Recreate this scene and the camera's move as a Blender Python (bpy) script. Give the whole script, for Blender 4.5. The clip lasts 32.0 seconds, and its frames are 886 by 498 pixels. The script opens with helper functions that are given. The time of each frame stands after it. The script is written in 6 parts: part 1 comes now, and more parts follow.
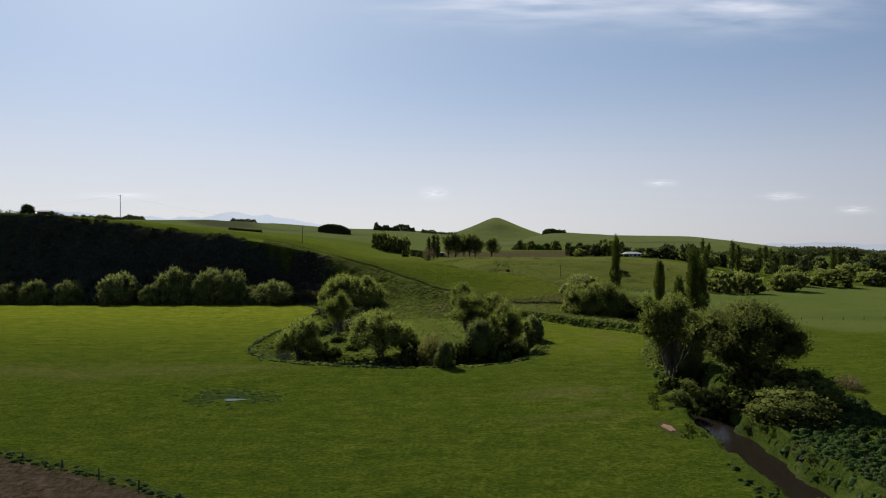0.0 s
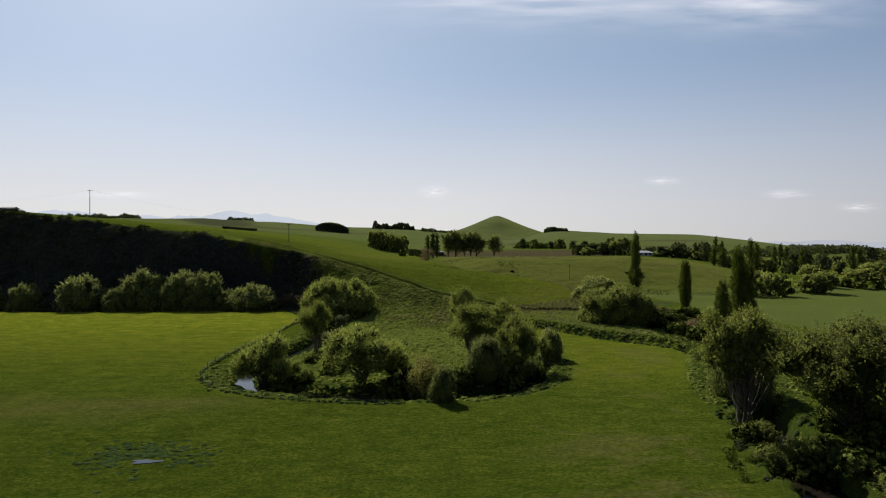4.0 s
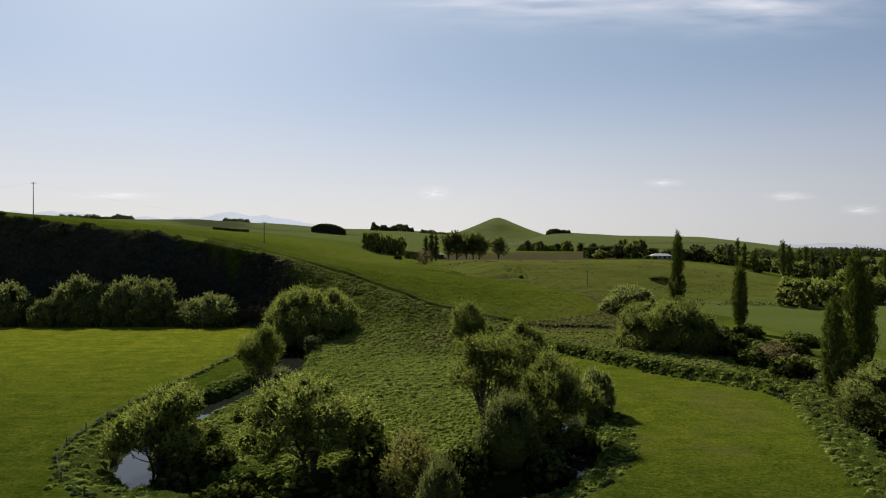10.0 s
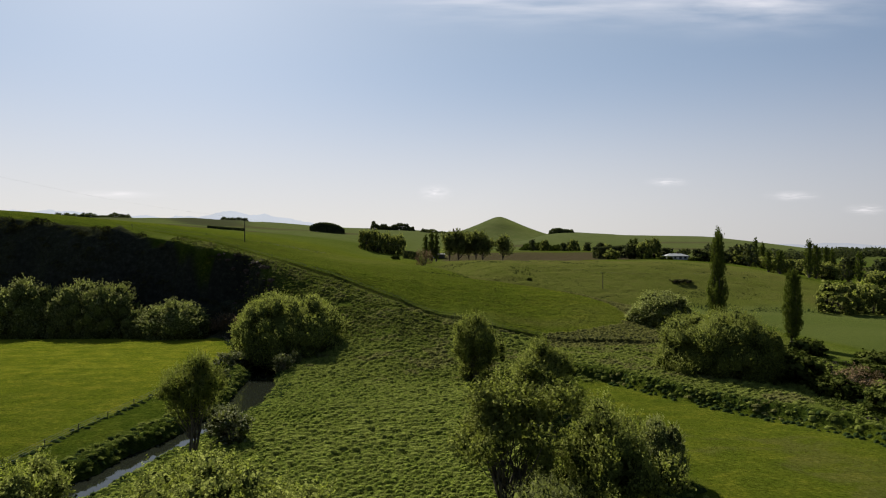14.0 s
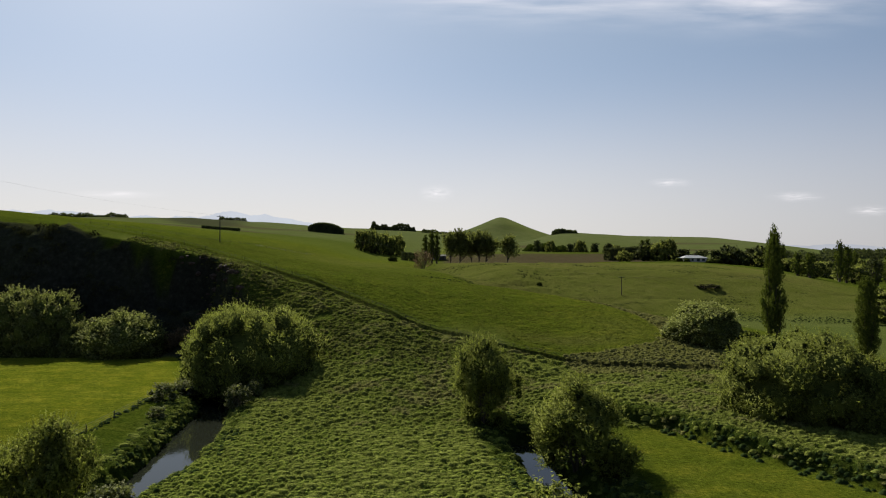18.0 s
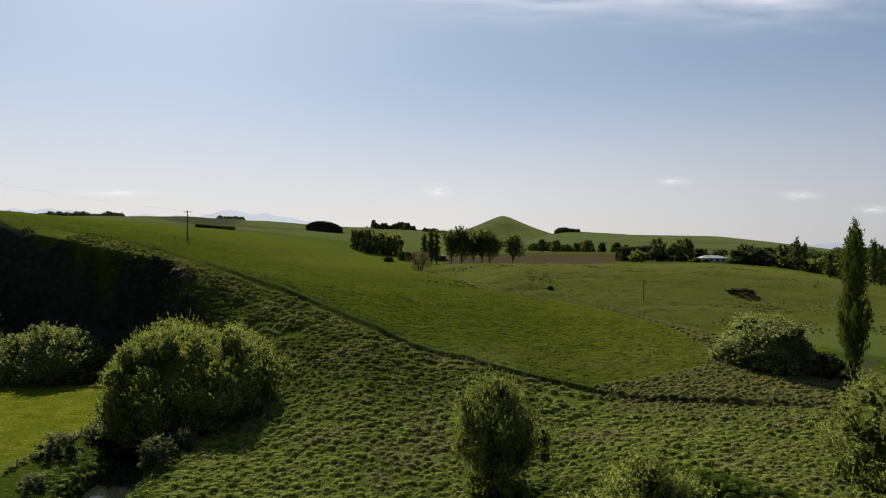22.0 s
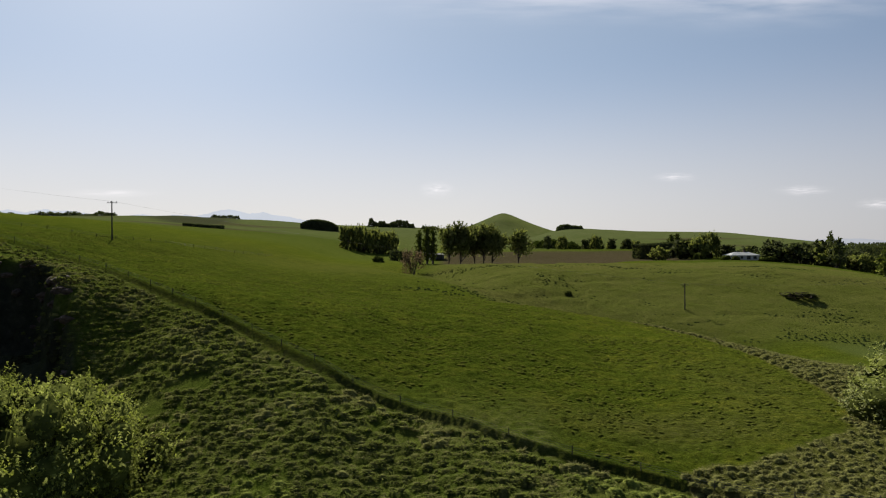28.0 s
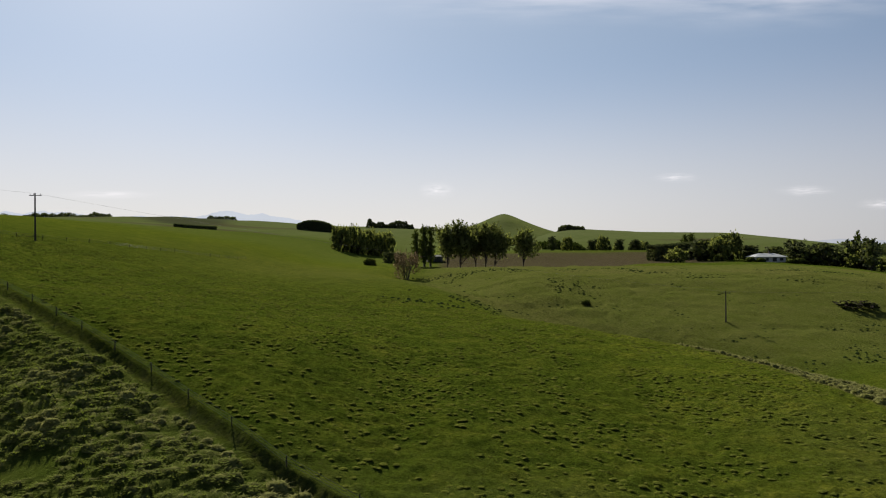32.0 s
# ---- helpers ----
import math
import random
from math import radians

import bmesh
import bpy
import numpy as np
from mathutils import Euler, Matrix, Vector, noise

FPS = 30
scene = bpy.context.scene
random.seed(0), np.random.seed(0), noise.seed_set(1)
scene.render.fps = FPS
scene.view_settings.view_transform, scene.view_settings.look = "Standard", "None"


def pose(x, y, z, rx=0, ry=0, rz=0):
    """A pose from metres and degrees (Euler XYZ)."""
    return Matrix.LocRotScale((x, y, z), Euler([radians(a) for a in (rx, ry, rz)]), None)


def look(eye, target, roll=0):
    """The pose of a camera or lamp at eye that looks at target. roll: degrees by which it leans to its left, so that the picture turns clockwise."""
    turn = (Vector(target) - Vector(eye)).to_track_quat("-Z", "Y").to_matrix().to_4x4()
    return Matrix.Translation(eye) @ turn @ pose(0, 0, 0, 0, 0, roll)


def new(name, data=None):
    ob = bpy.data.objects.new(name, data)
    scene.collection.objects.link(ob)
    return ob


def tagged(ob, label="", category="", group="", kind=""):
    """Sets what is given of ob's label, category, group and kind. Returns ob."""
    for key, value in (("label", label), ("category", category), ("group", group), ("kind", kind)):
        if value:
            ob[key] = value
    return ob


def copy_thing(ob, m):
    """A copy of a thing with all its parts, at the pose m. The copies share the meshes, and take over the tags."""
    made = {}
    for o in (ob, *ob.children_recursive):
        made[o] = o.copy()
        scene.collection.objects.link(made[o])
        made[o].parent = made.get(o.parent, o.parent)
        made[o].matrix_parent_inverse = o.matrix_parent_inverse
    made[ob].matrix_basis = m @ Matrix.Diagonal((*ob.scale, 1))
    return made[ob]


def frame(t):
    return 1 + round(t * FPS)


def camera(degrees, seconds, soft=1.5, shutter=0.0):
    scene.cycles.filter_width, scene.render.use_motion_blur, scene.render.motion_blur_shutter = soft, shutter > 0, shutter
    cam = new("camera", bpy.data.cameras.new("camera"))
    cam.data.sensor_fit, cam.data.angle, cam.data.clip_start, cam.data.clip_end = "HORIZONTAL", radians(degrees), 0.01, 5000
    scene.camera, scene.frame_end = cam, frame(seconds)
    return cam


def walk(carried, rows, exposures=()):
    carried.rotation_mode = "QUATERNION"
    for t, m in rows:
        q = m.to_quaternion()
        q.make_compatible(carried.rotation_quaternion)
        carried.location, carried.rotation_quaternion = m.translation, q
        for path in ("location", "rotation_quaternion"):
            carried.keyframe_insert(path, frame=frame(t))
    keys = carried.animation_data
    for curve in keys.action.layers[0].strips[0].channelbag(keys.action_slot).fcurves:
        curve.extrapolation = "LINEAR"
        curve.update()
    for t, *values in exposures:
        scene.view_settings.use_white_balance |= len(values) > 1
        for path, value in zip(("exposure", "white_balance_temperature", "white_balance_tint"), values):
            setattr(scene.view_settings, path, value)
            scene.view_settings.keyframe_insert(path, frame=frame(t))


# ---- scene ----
cam = camera(70.0, 32.0, soft=1.1)
METRES, EYE, TILT, LEAN, TURN = 210.0, 22.6, 0.0, 0.0, 0.0
ROWS = [
    (0.0, 0.0, 0.0, 0.0, 0.0, 0.0, -0.0),
    (0.5, 0.0004, 0.0161, 0.0002, 0.0, -0.03, 0.0),
    (1.0, 0.0008, 0.0324, 0.0002, 0.01, -0.05, 0.01),
    (1.5, 0.001, 0.0485, 0.0003, 0.02, -0.07, 0.04),
    (2.0, 0.0013, 0.0646, 0.0004, 0.01, -0.08, 0.04),
    (2.5, 0.0017, 0.0806, 0.0006, 0.03, -0.1, 0.04),
    (3.0, 0.0022, 0.0965, 0.001, 0.03, -0.12, 0.08),
    (3.5, 0.0024, 0.1125, 0.0011, 0.03, -0.13, 0.1),
    (5.5, 0.0036, 0.1775, 0.0013, 0.02, -0.09, 0.07),
    (6.0, 0.0037, 0.1937, 0.0012, 0.03, -0.07, 0.07),
    (6.5, 0.0042, 0.2101, 0.0013, 0.02, -0.02, 0.1),
    (7.0, 0.0041, 0.2264, 0.0012, -0.0, -0.04, 0.09),
    (7.5, 0.0039, 0.2425, 0.001, -0.01, 0.03, 0.07),
    (8.0, 0.0041, 0.2588, 0.0007, 0.0, 0.03, 0.04),
    (8.5, 0.0043, 0.2736, 0.0009, 0.02, 0.04, 0.04),
    (9.0, 0.0039, 0.2895, 0.001, 0.03, 0.06, 0.03),
    (9.5, 0.0037, 0.3056, 0.001, 0.01, 0.06, -0.01),
    (10.0, 0.004, 0.3214, 0.0014, 0.03, 0.07, -0.01),
    (10.5, 0.004, 0.3372, 0.0015, 0.04, 0.06, -0.05),
    (11.0, 0.0039, 0.3532, 0.0013, 0.05, 0.08, -0.04),
    (11.5, 0.0039, 0.3689, 0.0014, 0.06, 0.08, -0.06),
    (12.0, 0.004, 0.3847, 0.0014, 0.08, 0.08, -0.06),
    (12.5, 0.0042, 0.4003, 0.0015, 0.1, 0.09, -0.07),
    (13.0, 0.0041, 0.4161, 0.0016, 0.09, 0.07, -0.09),
    (13.5, 0.0044, 0.4316, 0.0015, 0.1, 0.05, -0.1),
    (14.0, 0.0047, 0.4471, 0.0016, 0.13, 0.02, -0.08),
    (14.5, 0.0047, 0.4626, 0.0015, 0.14, 0.04, -0.09),
    (16.5, 0.0061, 0.5256, 0.0028, 0.25, 0.02, -0.16),
    (17.0, 0.0063, 0.541, 0.003, 0.29, 0.1, -0.16),
    (17.5, 0.0065, 0.5566, 0.003, 0.27, 0.05, -0.17),
    (18.0, 0.0063, 0.5723, 0.003, 0.26, 0.08, -0.16),
    (18.5, 0.0066, 0.5878, 0.0034, 0.27, 0.04, -0.16),
    (19.0, 0.0066, 0.6034, 0.0034, 0.26, 0.04, -0.17),
    (19.5, 0.0072, 0.6187, 0.0038, 0.29, -0.01, -0.16),
    (20.0, 0.0073, 0.6341, 0.0039, 0.32, -0.0, -0.12),
    (20.5, 0.0073, 0.6495, 0.0039, 0.33, -0.0, -0.13),
    (21.0, 0.0075, 0.6648, 0.0041, 0.35, 0.02, -0.17),
    (21.5, 0.0078, 0.6799, 0.0044, 0.35, 0.03, -0.17),
    (22.0, 0.0087, 0.6952, 0.0045, 0.37, -0.01, -0.15),
    (22.5, 0.0096, 0.7106, 0.0045, 0.34, -0.08, -0.07),
    (23.0, 0.0106, 0.7257, 0.0044, 0.36, -0.13, 0.03),
    (23.5, 0.0112, 0.7407, 0.0042, 0.35, -0.18, 0.11),
    (24.0, 0.0119, 0.7558, 0.004, 0.35, -0.21, 0.16),
    (24.5, 0.0123, 0.7709, 0.0041, 0.35, -0.25, 0.21),
    (25.0, 0.0123, 0.7861, 0.0039, 0.33, -0.31, 0.24),
    (25.5, 0.0128, 0.8012, 0.0039, 0.35, -0.28, 0.22),
    (27.5, 0.0146, 0.8622, 0.0043, 0.37, -0.18, 0.31),
    (28.0, 0.015, 0.8775, 0.0045, 0.38, -0.17, 0.26),
    (28.5, 0.0152, 0.8928, 0.0047, 0.39, -0.16, 0.28),
    (29.0, 0.0157, 0.908, 0.0048, 0.4, -0.15, 0.25),
    (29.5, 0.0161, 0.9232, 0.0051, 0.4, -0.13, 0.29),
    (30.0, 0.0163, 0.9385, 0.0051, 0.4, -0.13, 0.29),
    (30.5, 0.017, 0.9538, 0.0051, 0.4, -0.13, 0.27),
    (31.0, 0.0176, 0.969, 0.005, 0.4, -0.15, 0.33),
    (31.5, 0.0181, 0.9844, 0.0049, 0.4, -0.14, 0.36),
    (32.0, 0.0183, 0.9996, 0.0049, 0.39, -0.07, 0.35),
]
walk(cam, [(t, pose(0, 0, EYE, TILT, LEAN, TURN) @ pose(METRES * x, METRES * y, METRES * z, 90 + pitch, roll, yaw)) for t, x, y, z, yaw, pitch, roll in ROWS],
     [(0.0, 0.68, 6180, 10), (2.0, 0.70, 6340, 10), (6.0, 0.70, 6380, 10), (12.0, 0.72, 6500, 10), (32.0, 0.72, 6500, 10)])

# ---- sky, sun ----
SUN_ELEV, SUN_AZ = radians(38.5), radians(-25)      # azimuth from straight ahead (+y), minus: to the west
world = bpy.data.worlds.new("sky")
scene.world = world
world.use_nodes = True
wn = world.node_tree.nodes
wn.clear()
sky = wn.new("ShaderNodeTexSky")
sky.sky_type, sky.sun_disc = "NISHITA", False
sky.sun_elevation, sky.sun_rotation = SUN_ELEV, SUN_AZ
sky.air_density, sky.dust_density, sky.ozone_density, sky.altitude = 0.55, 0.9, 2.4, 100
wb = wn.new("ShaderNodeBackground")
wb.inputs["Strength"].default_value = 0.050
wo = wn.new("ShaderNodeOutputWorld")
tint = wn.new("ShaderNodeMix")
tint.data_type = "RGBA"                              # thin even haze high up
tint.inputs[7].default_value = (6.7, 8.35, 10.0, 1)
warm = wn.new("ShaderNodeMix")
warm.data_type, warm.blend_type = "RGBA", "MULTIPLY"
warm.inputs[0].default_value, warm.inputs[7].default_value = 1.0, (0.955, 0.982, 1.0, 1)
world.node_tree.links.new(sky.outputs[0], warm.inputs[6])
world.node_tree.links.new(warm.outputs[2], tint.inputs[6])
toward, glow = wn.new("ShaderNodeVectorMath"), wn.new("ShaderNodeMapRange")
toward.operation = "DOT_PRODUCT"                     # the haze is brightest round the sun, as forward scattering makes it
warmth, pale = wn.new("ShaderNodeMapRange"), wn.new("ShaderNodeMix")
pale.data_type = "RGBA"                              # the low haze greys away from the sun
pale.inputs[6].default_value, pale.inputs[7].default_value = (5.95, 5.85, 6.05, 1), (9.6, 9.05, 8.5, 1)
warmth.inputs["From Min"].default_value, warmth.inputs["From Max"].default_value = 0.30, 0.74
world.node_tree.links.new(toward.outputs[1], warmth.inputs["Value"])
world.node_tree.links.new(warmth.outputs[0], pale.inputs[0])
toward.inputs[1].default_value = (math.sin(SUN_AZ) * math.cos(SUN_ELEV), math.cos(SUN_AZ) * math.cos(SUN_ELEV), math.sin(SUN_ELEV))
glow.interpolation_type = "SMOOTHSTEP"
glow.inputs["From Min"].default_value, glow.inputs["From Max"].default_value = -0.1, 0.95
glow.inputs["To Min"].default_value, glow.inputs["To Max"].default_value = 0.0, 0.46
wc, ws, wr = wn.new("ShaderNodeTexCoord"), wn.new("ShaderNodeSeparateXYZ"), wn.new("ShaderNodeMapRange")
world.node_tree.links.new(wc.outputs["Generated"], ws.inputs[0])
world.node_tree.links.new(ws.outputs["Z"], wr.inputs["Value"])
world.node_tree.links.new(wc.outputs["Generated"], toward.inputs[0])
world.node_tree.links.new(toward.outputs[1], glow.inputs["Value"])
world.node_tree.links.new(glow.outputs[0], tint.inputs[0])
wr.interpolation_type = "SMOOTHSTEP"
wr.inputs["From Min"].default_value, wr.inputs["From Max"].default_value = 0.0, 0.29
wr.inputs["To Min"].default_value, wr.inputs["To Max"].default_value = 0.86, 0.0
low = wn.new("ShaderNodeMix")
low.data_type = "RGBA"                               # pale haze low over the land
world.node_tree.links.new(pale.outputs[2], low.inputs[7])
world.node_tree.links.new(wr.outputs[0], low.inputs[0])
world.node_tree.links.new(tint.outputs[2], low.inputs[6])
world.node_tree.links.new(low.outputs[2], wb.inputs[0])
world.node_tree.links.new(wb.outputs[0], wo.inputs[0])

sun_data = bpy.data.lights.new("sun", "SUN")
sun_data.energy, sun_data.angle, sun_data.color = 5.0, radians(0.6), (1.0, 0.93, 0.78)
sun = new("sun", sun_data)
to_sun = Vector((math.sin(SUN_AZ) * math.cos(SUN_ELEV), math.cos(SUN_AZ) * math.cos(SUN_ELEV), math.sin(SUN_ELEV)))
sun.matrix_world = look((0, 0, 200), Vector((0, 0, 200)) - to_sun)


# ---- small numeric helpers ----
def hash2(i, j, seed):
    h = np.sin(i * 127.1 + j * 311.7 + seed * 74.7) * 43758.5453
    return h - np.floor(h)


def vnoise(x, y, seed=0):
    """Smooth value noise in -1..1."""
    i, j = np.floor(x), np.floor(y)
    u, v = x - i, y - j
    u, v = u * u * (3 - 2 * u), v * v * (3 - 2 * v)
    a, b = hash2(i, j, seed), hash2(i + 1, j, seed)
    c, d = hash2(i, j + 1, seed), hash2(i + 1, j + 1, seed)
    return 2 * ((a * (1 - u) + b * u) * (1 - v) + (c * (1 - u) + d * u) * v) - 1


def sstep(a, b, x):
    t = np.clip((x - a) / (b - a), 0, 1)
    return t * t * (3 - 2 * t)


def bell(x, y, cx, cy, rx, ry):
    return np.exp(-((x - cx) / rx) ** 2 - ((y - cy) / ry) ** 2)


def line_dist(x, y, line):
    """Distance to a polyline, positive on its left side."""
    best = np.full(np.shape(x), 1e9)
    side = np.ones(np.shape(x))
    for (ax, ay), (bx, by) in zip(line, line[1:]):
        dx, dy = bx - ax, by - ay
        t = np.clip(((x - ax) * dx + (y - ay) * dy) / (dx * dx + dy * dy), 0, 1)
        ex, ey = x - ax - t * dx, y - ay - t * dy
        d = np.hypot(ex, ey)
        near = d < best
        side = np.where(near, np.where(dx * ey - dy * ex >= 0, 1.0, -1.0), side)
        best = np.where(near, d, best)
    return best * side


def smooth_line(line, rounds=2):
    """Rounds the corners of a polyline."""
    for _ in range(rounds):
        out = [line[0]]
        for p, q in zip(line, line[1:]):
            out += [(0.75 * p[0] + 0.25 * q[0], 0.75 * p[1] + 0.25 * q[1]), (0.25 * p[0] + 0.75 * q[0], 0.25 * p[1] + 0.75 * q[1])]
        line = out + [line[-1]]
    return line


def along(line, step):
    """Points at even steps along a polyline."""
    pts, left = [], 0.0
    for (ax, ay), (bx, by) in zip(line, line[1:]):
        n = math.hypot(bx - ax, by - ay)
        while left <= n:
            pts.append((ax + (bx - ax) * left / n, ay + (by - ay) * left / n))
            left += step
        left -= n
    return pts


# ---- plan: lines of the land ----
OXBOW = smooth_line([(-37, 231), (-35, 220), (-32.5, 207), (-30, 192), (-32, 178), (-35.5, 162), (-38, 147), (-33.5, 136), (-22, 129.5), (-10, 127),
                     (1, 126.5), (11, 132), (18, 143), (19.5, 156), (17, 172), (13, 188), (11.5, 203)])
RIVER = smooth_line([(10, -120), (26, -20), (34, 40), (36.3, 67), (36.8, 78), (38, 90), (44, 112), (51, 135), (60, 158), (70, 185), (76, 215), (69, 240),
                     (74, 262), (90, 279)])
FENCE = smooth_line([(-200, 311), (-110, 297), (-84, 290), (-66, 288), (-54, 286), (-45, 280.5), (-38.5, 276), (-31, 270), (-23, 264.8), (-17, 260), (-12, 256), (-8, 253), (-3, 250.3), (3, 247.6),
                     (8, 244.8), (13, 242.6), (20, 240.6), (25, 238.6), (30, 236.0), (35, 234.4), (41, 233.3), (48, 232.4), (56, 231.5)], 1)
SCARP = smooth_line([(15, 207), (27, 206), (38.6, 189), (52, 174), (56, 163)], 1)
LOOP_FENCE = smooth_line([(-56, 256), (-45, 236), (-43.5, 205), (-46, 168), (-45, 146), (-40, 133), (-29, 123), (-15.5, 118.7), (-7, 118.6)], 1)
SOIL_FENCE = [(-120, 98), (-49, 69.7), (-38.6, 65.2), (-25, 57.5), (-5, 42), (8, 20)]
RIDGE_X = [-4000, -1200, -600, -320, -164, -110, -72, -50, -10, 20, 42, 56, 70, 85, 100, 140]
FAR_X = [-2400, -1400, -954, -740, -596, -507, -400, -293, -150, 11, 314, 475, 743, 823, 921, 1100, 1400]
FAR_Z = [128, 114, 106, 104, 109, 100, 95, 87, 81, 76, 76, 65, 62, 40, 22, 16, 10]
RIDGE_Z = [60, 75, 70, 46, 37.5, 31, 25.6, 19.6, 14.4, 12.0, 8.9, 5.6, 3.2, 1.6, 0.5, 0.0]


def land(x, y):
    """The height of the ground without its small relief."""
    x, y = np.asarray(x, float), np.asarray(y, float)
    ridge = sum(np.interp(x + d, RIDGE_X, RIDGE_Z) for d in (-9, -4, 0, 4, 9)) / 5
    foot = np.interp(x, [-72, -60, -45, -30, -10, 5, 25, 40, 55, 75, 100], [266, 259, 247, 228, 200, 195, 203, 194, 192, 200, 240])
    wide = np.interp(x, [-400, -150, -72, -60, -48, -30, 0, 40, 60, 100], [40, 33, 20, 26, 35, 50, 104, 108, 90, 95])
    wob = 2.5 * vnoise(x / 17, y / 40, 3) + 1.2 * vnoise(x / 6, y / 20, 5)
    run = (y - foot + wob * sstep(-35, -60, x)) / wide
    rise = sstep(0, 1, run)
    cliff = 0.84 * sstep(0.0, 0.58, run) + 0.16 * np.clip(run, 0, 1)
    rise = rise + (cliff - rise) * sstep(-36, -50, x)
    # the rough hill past the gully, with a flat top
    hill = 16.5 * sstep(298, 405, y + 0.10 * np.clip(x - 40, 0, 500) + 1.3 * np.clip(40 - x, 0, 70)) * sstep(265, 115, x + 0.45 * np.clip(430 - y, -60, 200))
    far = sstep(300, 385, y)
    east = sstep(-75, 5, x)
    top = ridge * (1 - far * east) + far * east * hill
    z = rise * top
    gully = line_dist(x, y, [(-10, 412), (8, 378), (26, 338), (60, 318), (105, 300)])
    z = z - np.interp(x, [-30, -10, 20, 40, 70, 90], [1, 3.5, 5.5, 7, 7, 2]) * np.exp(-(gully / 15) ** 2) * sstep(0, 5, z)
    z = z + 5.0 * sstep(482, 640, y) * sstep(-40, 0, x) * sstep(240, 130, x)
    z = z - 2.6 * sstep(438, 466, y) * sstep(570, 530, y) * sstep(-25, -5, x) * sstep(95, 60, x)
    # distant hills
    d = sstep(900, 2000, y) * sstep(60, 0, x - 0.5 * y - 500)
    d = d * (1 - 0.6 * np.exp(-((x / np.maximum(y, 1) - 0.088) / 0.055) ** 2))
    z = z * (1 - d) + d * (np.interp(x, FAR_X, FAR_Z) - sstep(2050, 2600, y) * 70 * sstep(1500, 600, x))
    z += sstep(480, 900, y) * (2.5 * vnoise(x / 90, y / 120, 13) + 3.0 * vnoise(x / 240, y / 200, 14)) * sstep(900, 300, x)
    # the conical hill
    r = np.sqrt(((x - 216) / 1.2) ** 2 + (y - 2600) ** 2 + 14 ** 2)
    z = np.maximum(z, 168 * np.exp(-(r / 228) ** 0.98))
    return z


CLIFF_RIM = smooth_line([(-230, 305), (-150, 293), (-110, 286.5), (-92, 284), (-80, 280.5), (-70, 277), (-62, 277.3), (-57, 278.6), (-53, 275.3), (-49, 270), (-46, 266.5), (-44.3, 263.5), (-41.5, 260), (-38.8, 256.5), (-36, 252)], 1)


def below_rim(x, y):
    """How far down the broken face of the bluff, 0..1."""
    c = line_dist(x, y, CLIFF_RIM) + 0.9 * vnoise(x / 2.6, y / 2.6, 35) + 0.5 * vnoise(x / 1.1, y / 1.1, 36)
    return sstep(0.3, -np.interp(x, [-100, -74], [18, 3.0]), c) * sstep(-35.5, -38.5, x) * (y > 248)


SPUR_EDGE = smooth_line([(28, 322), (40, 298), (46, 289), (48.7, 279), (49.4, 268), (48.4, 258), (47.3, 253.6), (44, 249), (39, 245.4), (34.5, 243.6), (30.5, 242.4), (25, 240.6), (19, 241.6)], 1)


def past_spur(x, y):
    """East of the mown spur, above the river flat."""
    return sstep(-0.8, 0.6, line_dist(x, y, SPUR_EDGE) + 0.8 * vnoise(x / 3, y / 3, 6)) * sstep(86, 74, x) * sstep(228, 232, y) * sstep(318, 300, y) * (x > 24)


def ground_z(x, y):
    """The height of the ground with banks, channels and relief."""
    x, y = np.asarray(x, float), np.asarray(y, float)
    z = land(x, y)
    near = sstep(1500, 600, np.hypot(x, y))
    z = z + near * (0.35 * vnoise(x / 23, y / 23, 1) + 0.12 * vnoise(x / 7, y / 7, 2))
    z = z * (1 - 0.62 * below_rim(x, y))
    z = z - 1.1 * bell(x, y, -33.5, 257.2, 3.0, 1.3) - 0.7 * bell(x, y, -36.5, 265.5, 2.6, 1.2)
    z = z - 1.6 * sstep(253.5, 256, y + 0.6 * vnoise(x / 5, y / 5, 37)) * sstep(266, 262, y) * sstep(-58, -64, x) * sstep(-240, -220, x)
    f = line_dist(x, y, FENCE)
    z = z - 0.45 * sstep(0.0, -0.5, f) * sstep(-8, -2, f) * sstep(-95, -80, x) * sstep(56, 44, x)
    z = z + 0.22 * np.exp(-((f - 0.2) / 0.5) ** 2) * sstep(-90, -60, x) * sstep(57, 47, x)
    s = line_dist(x, y, SCARP)
    z = z + 1.6 * sstep(-0.8, 1.2, s + 0.7 * vnoise(x / 2.2, y / 2.2, 9)) * sstep(22, 8, s) * sstep(14, 22, x) * sstep(58, 52, x)
    o, r = np.abs(line_dist(x, y, OXBOW)), np.abs(line_dist(x, y, RIVER))
    wob = 0.8 * vnoise(x / 3.1, y / 3.1, 4)
    o = o + 1.1 * sstep(-8, 8, x) + 0.9 * sstep(-18, -26, x) * sstep(158, 146, y)
    z = z - 0.7 * sstep(9.0, 4.5, o + 1.5 * wob)
    z = z * sstep(2.4, 5.0, o + wob) - 3.2 * sstep(4.6, 2.4, o + wob)
    r = r + 1.6 * sstep(125, 145, y) + 5 * sstep(262, 276, y)
    r = r + 0.6 - 1.1 * sstep(120, 100, y)
    z = z * sstep(2.0, 5.5, r + wob) - 3.6 * sstep(4.6, 1.6, r + wob)
    return z


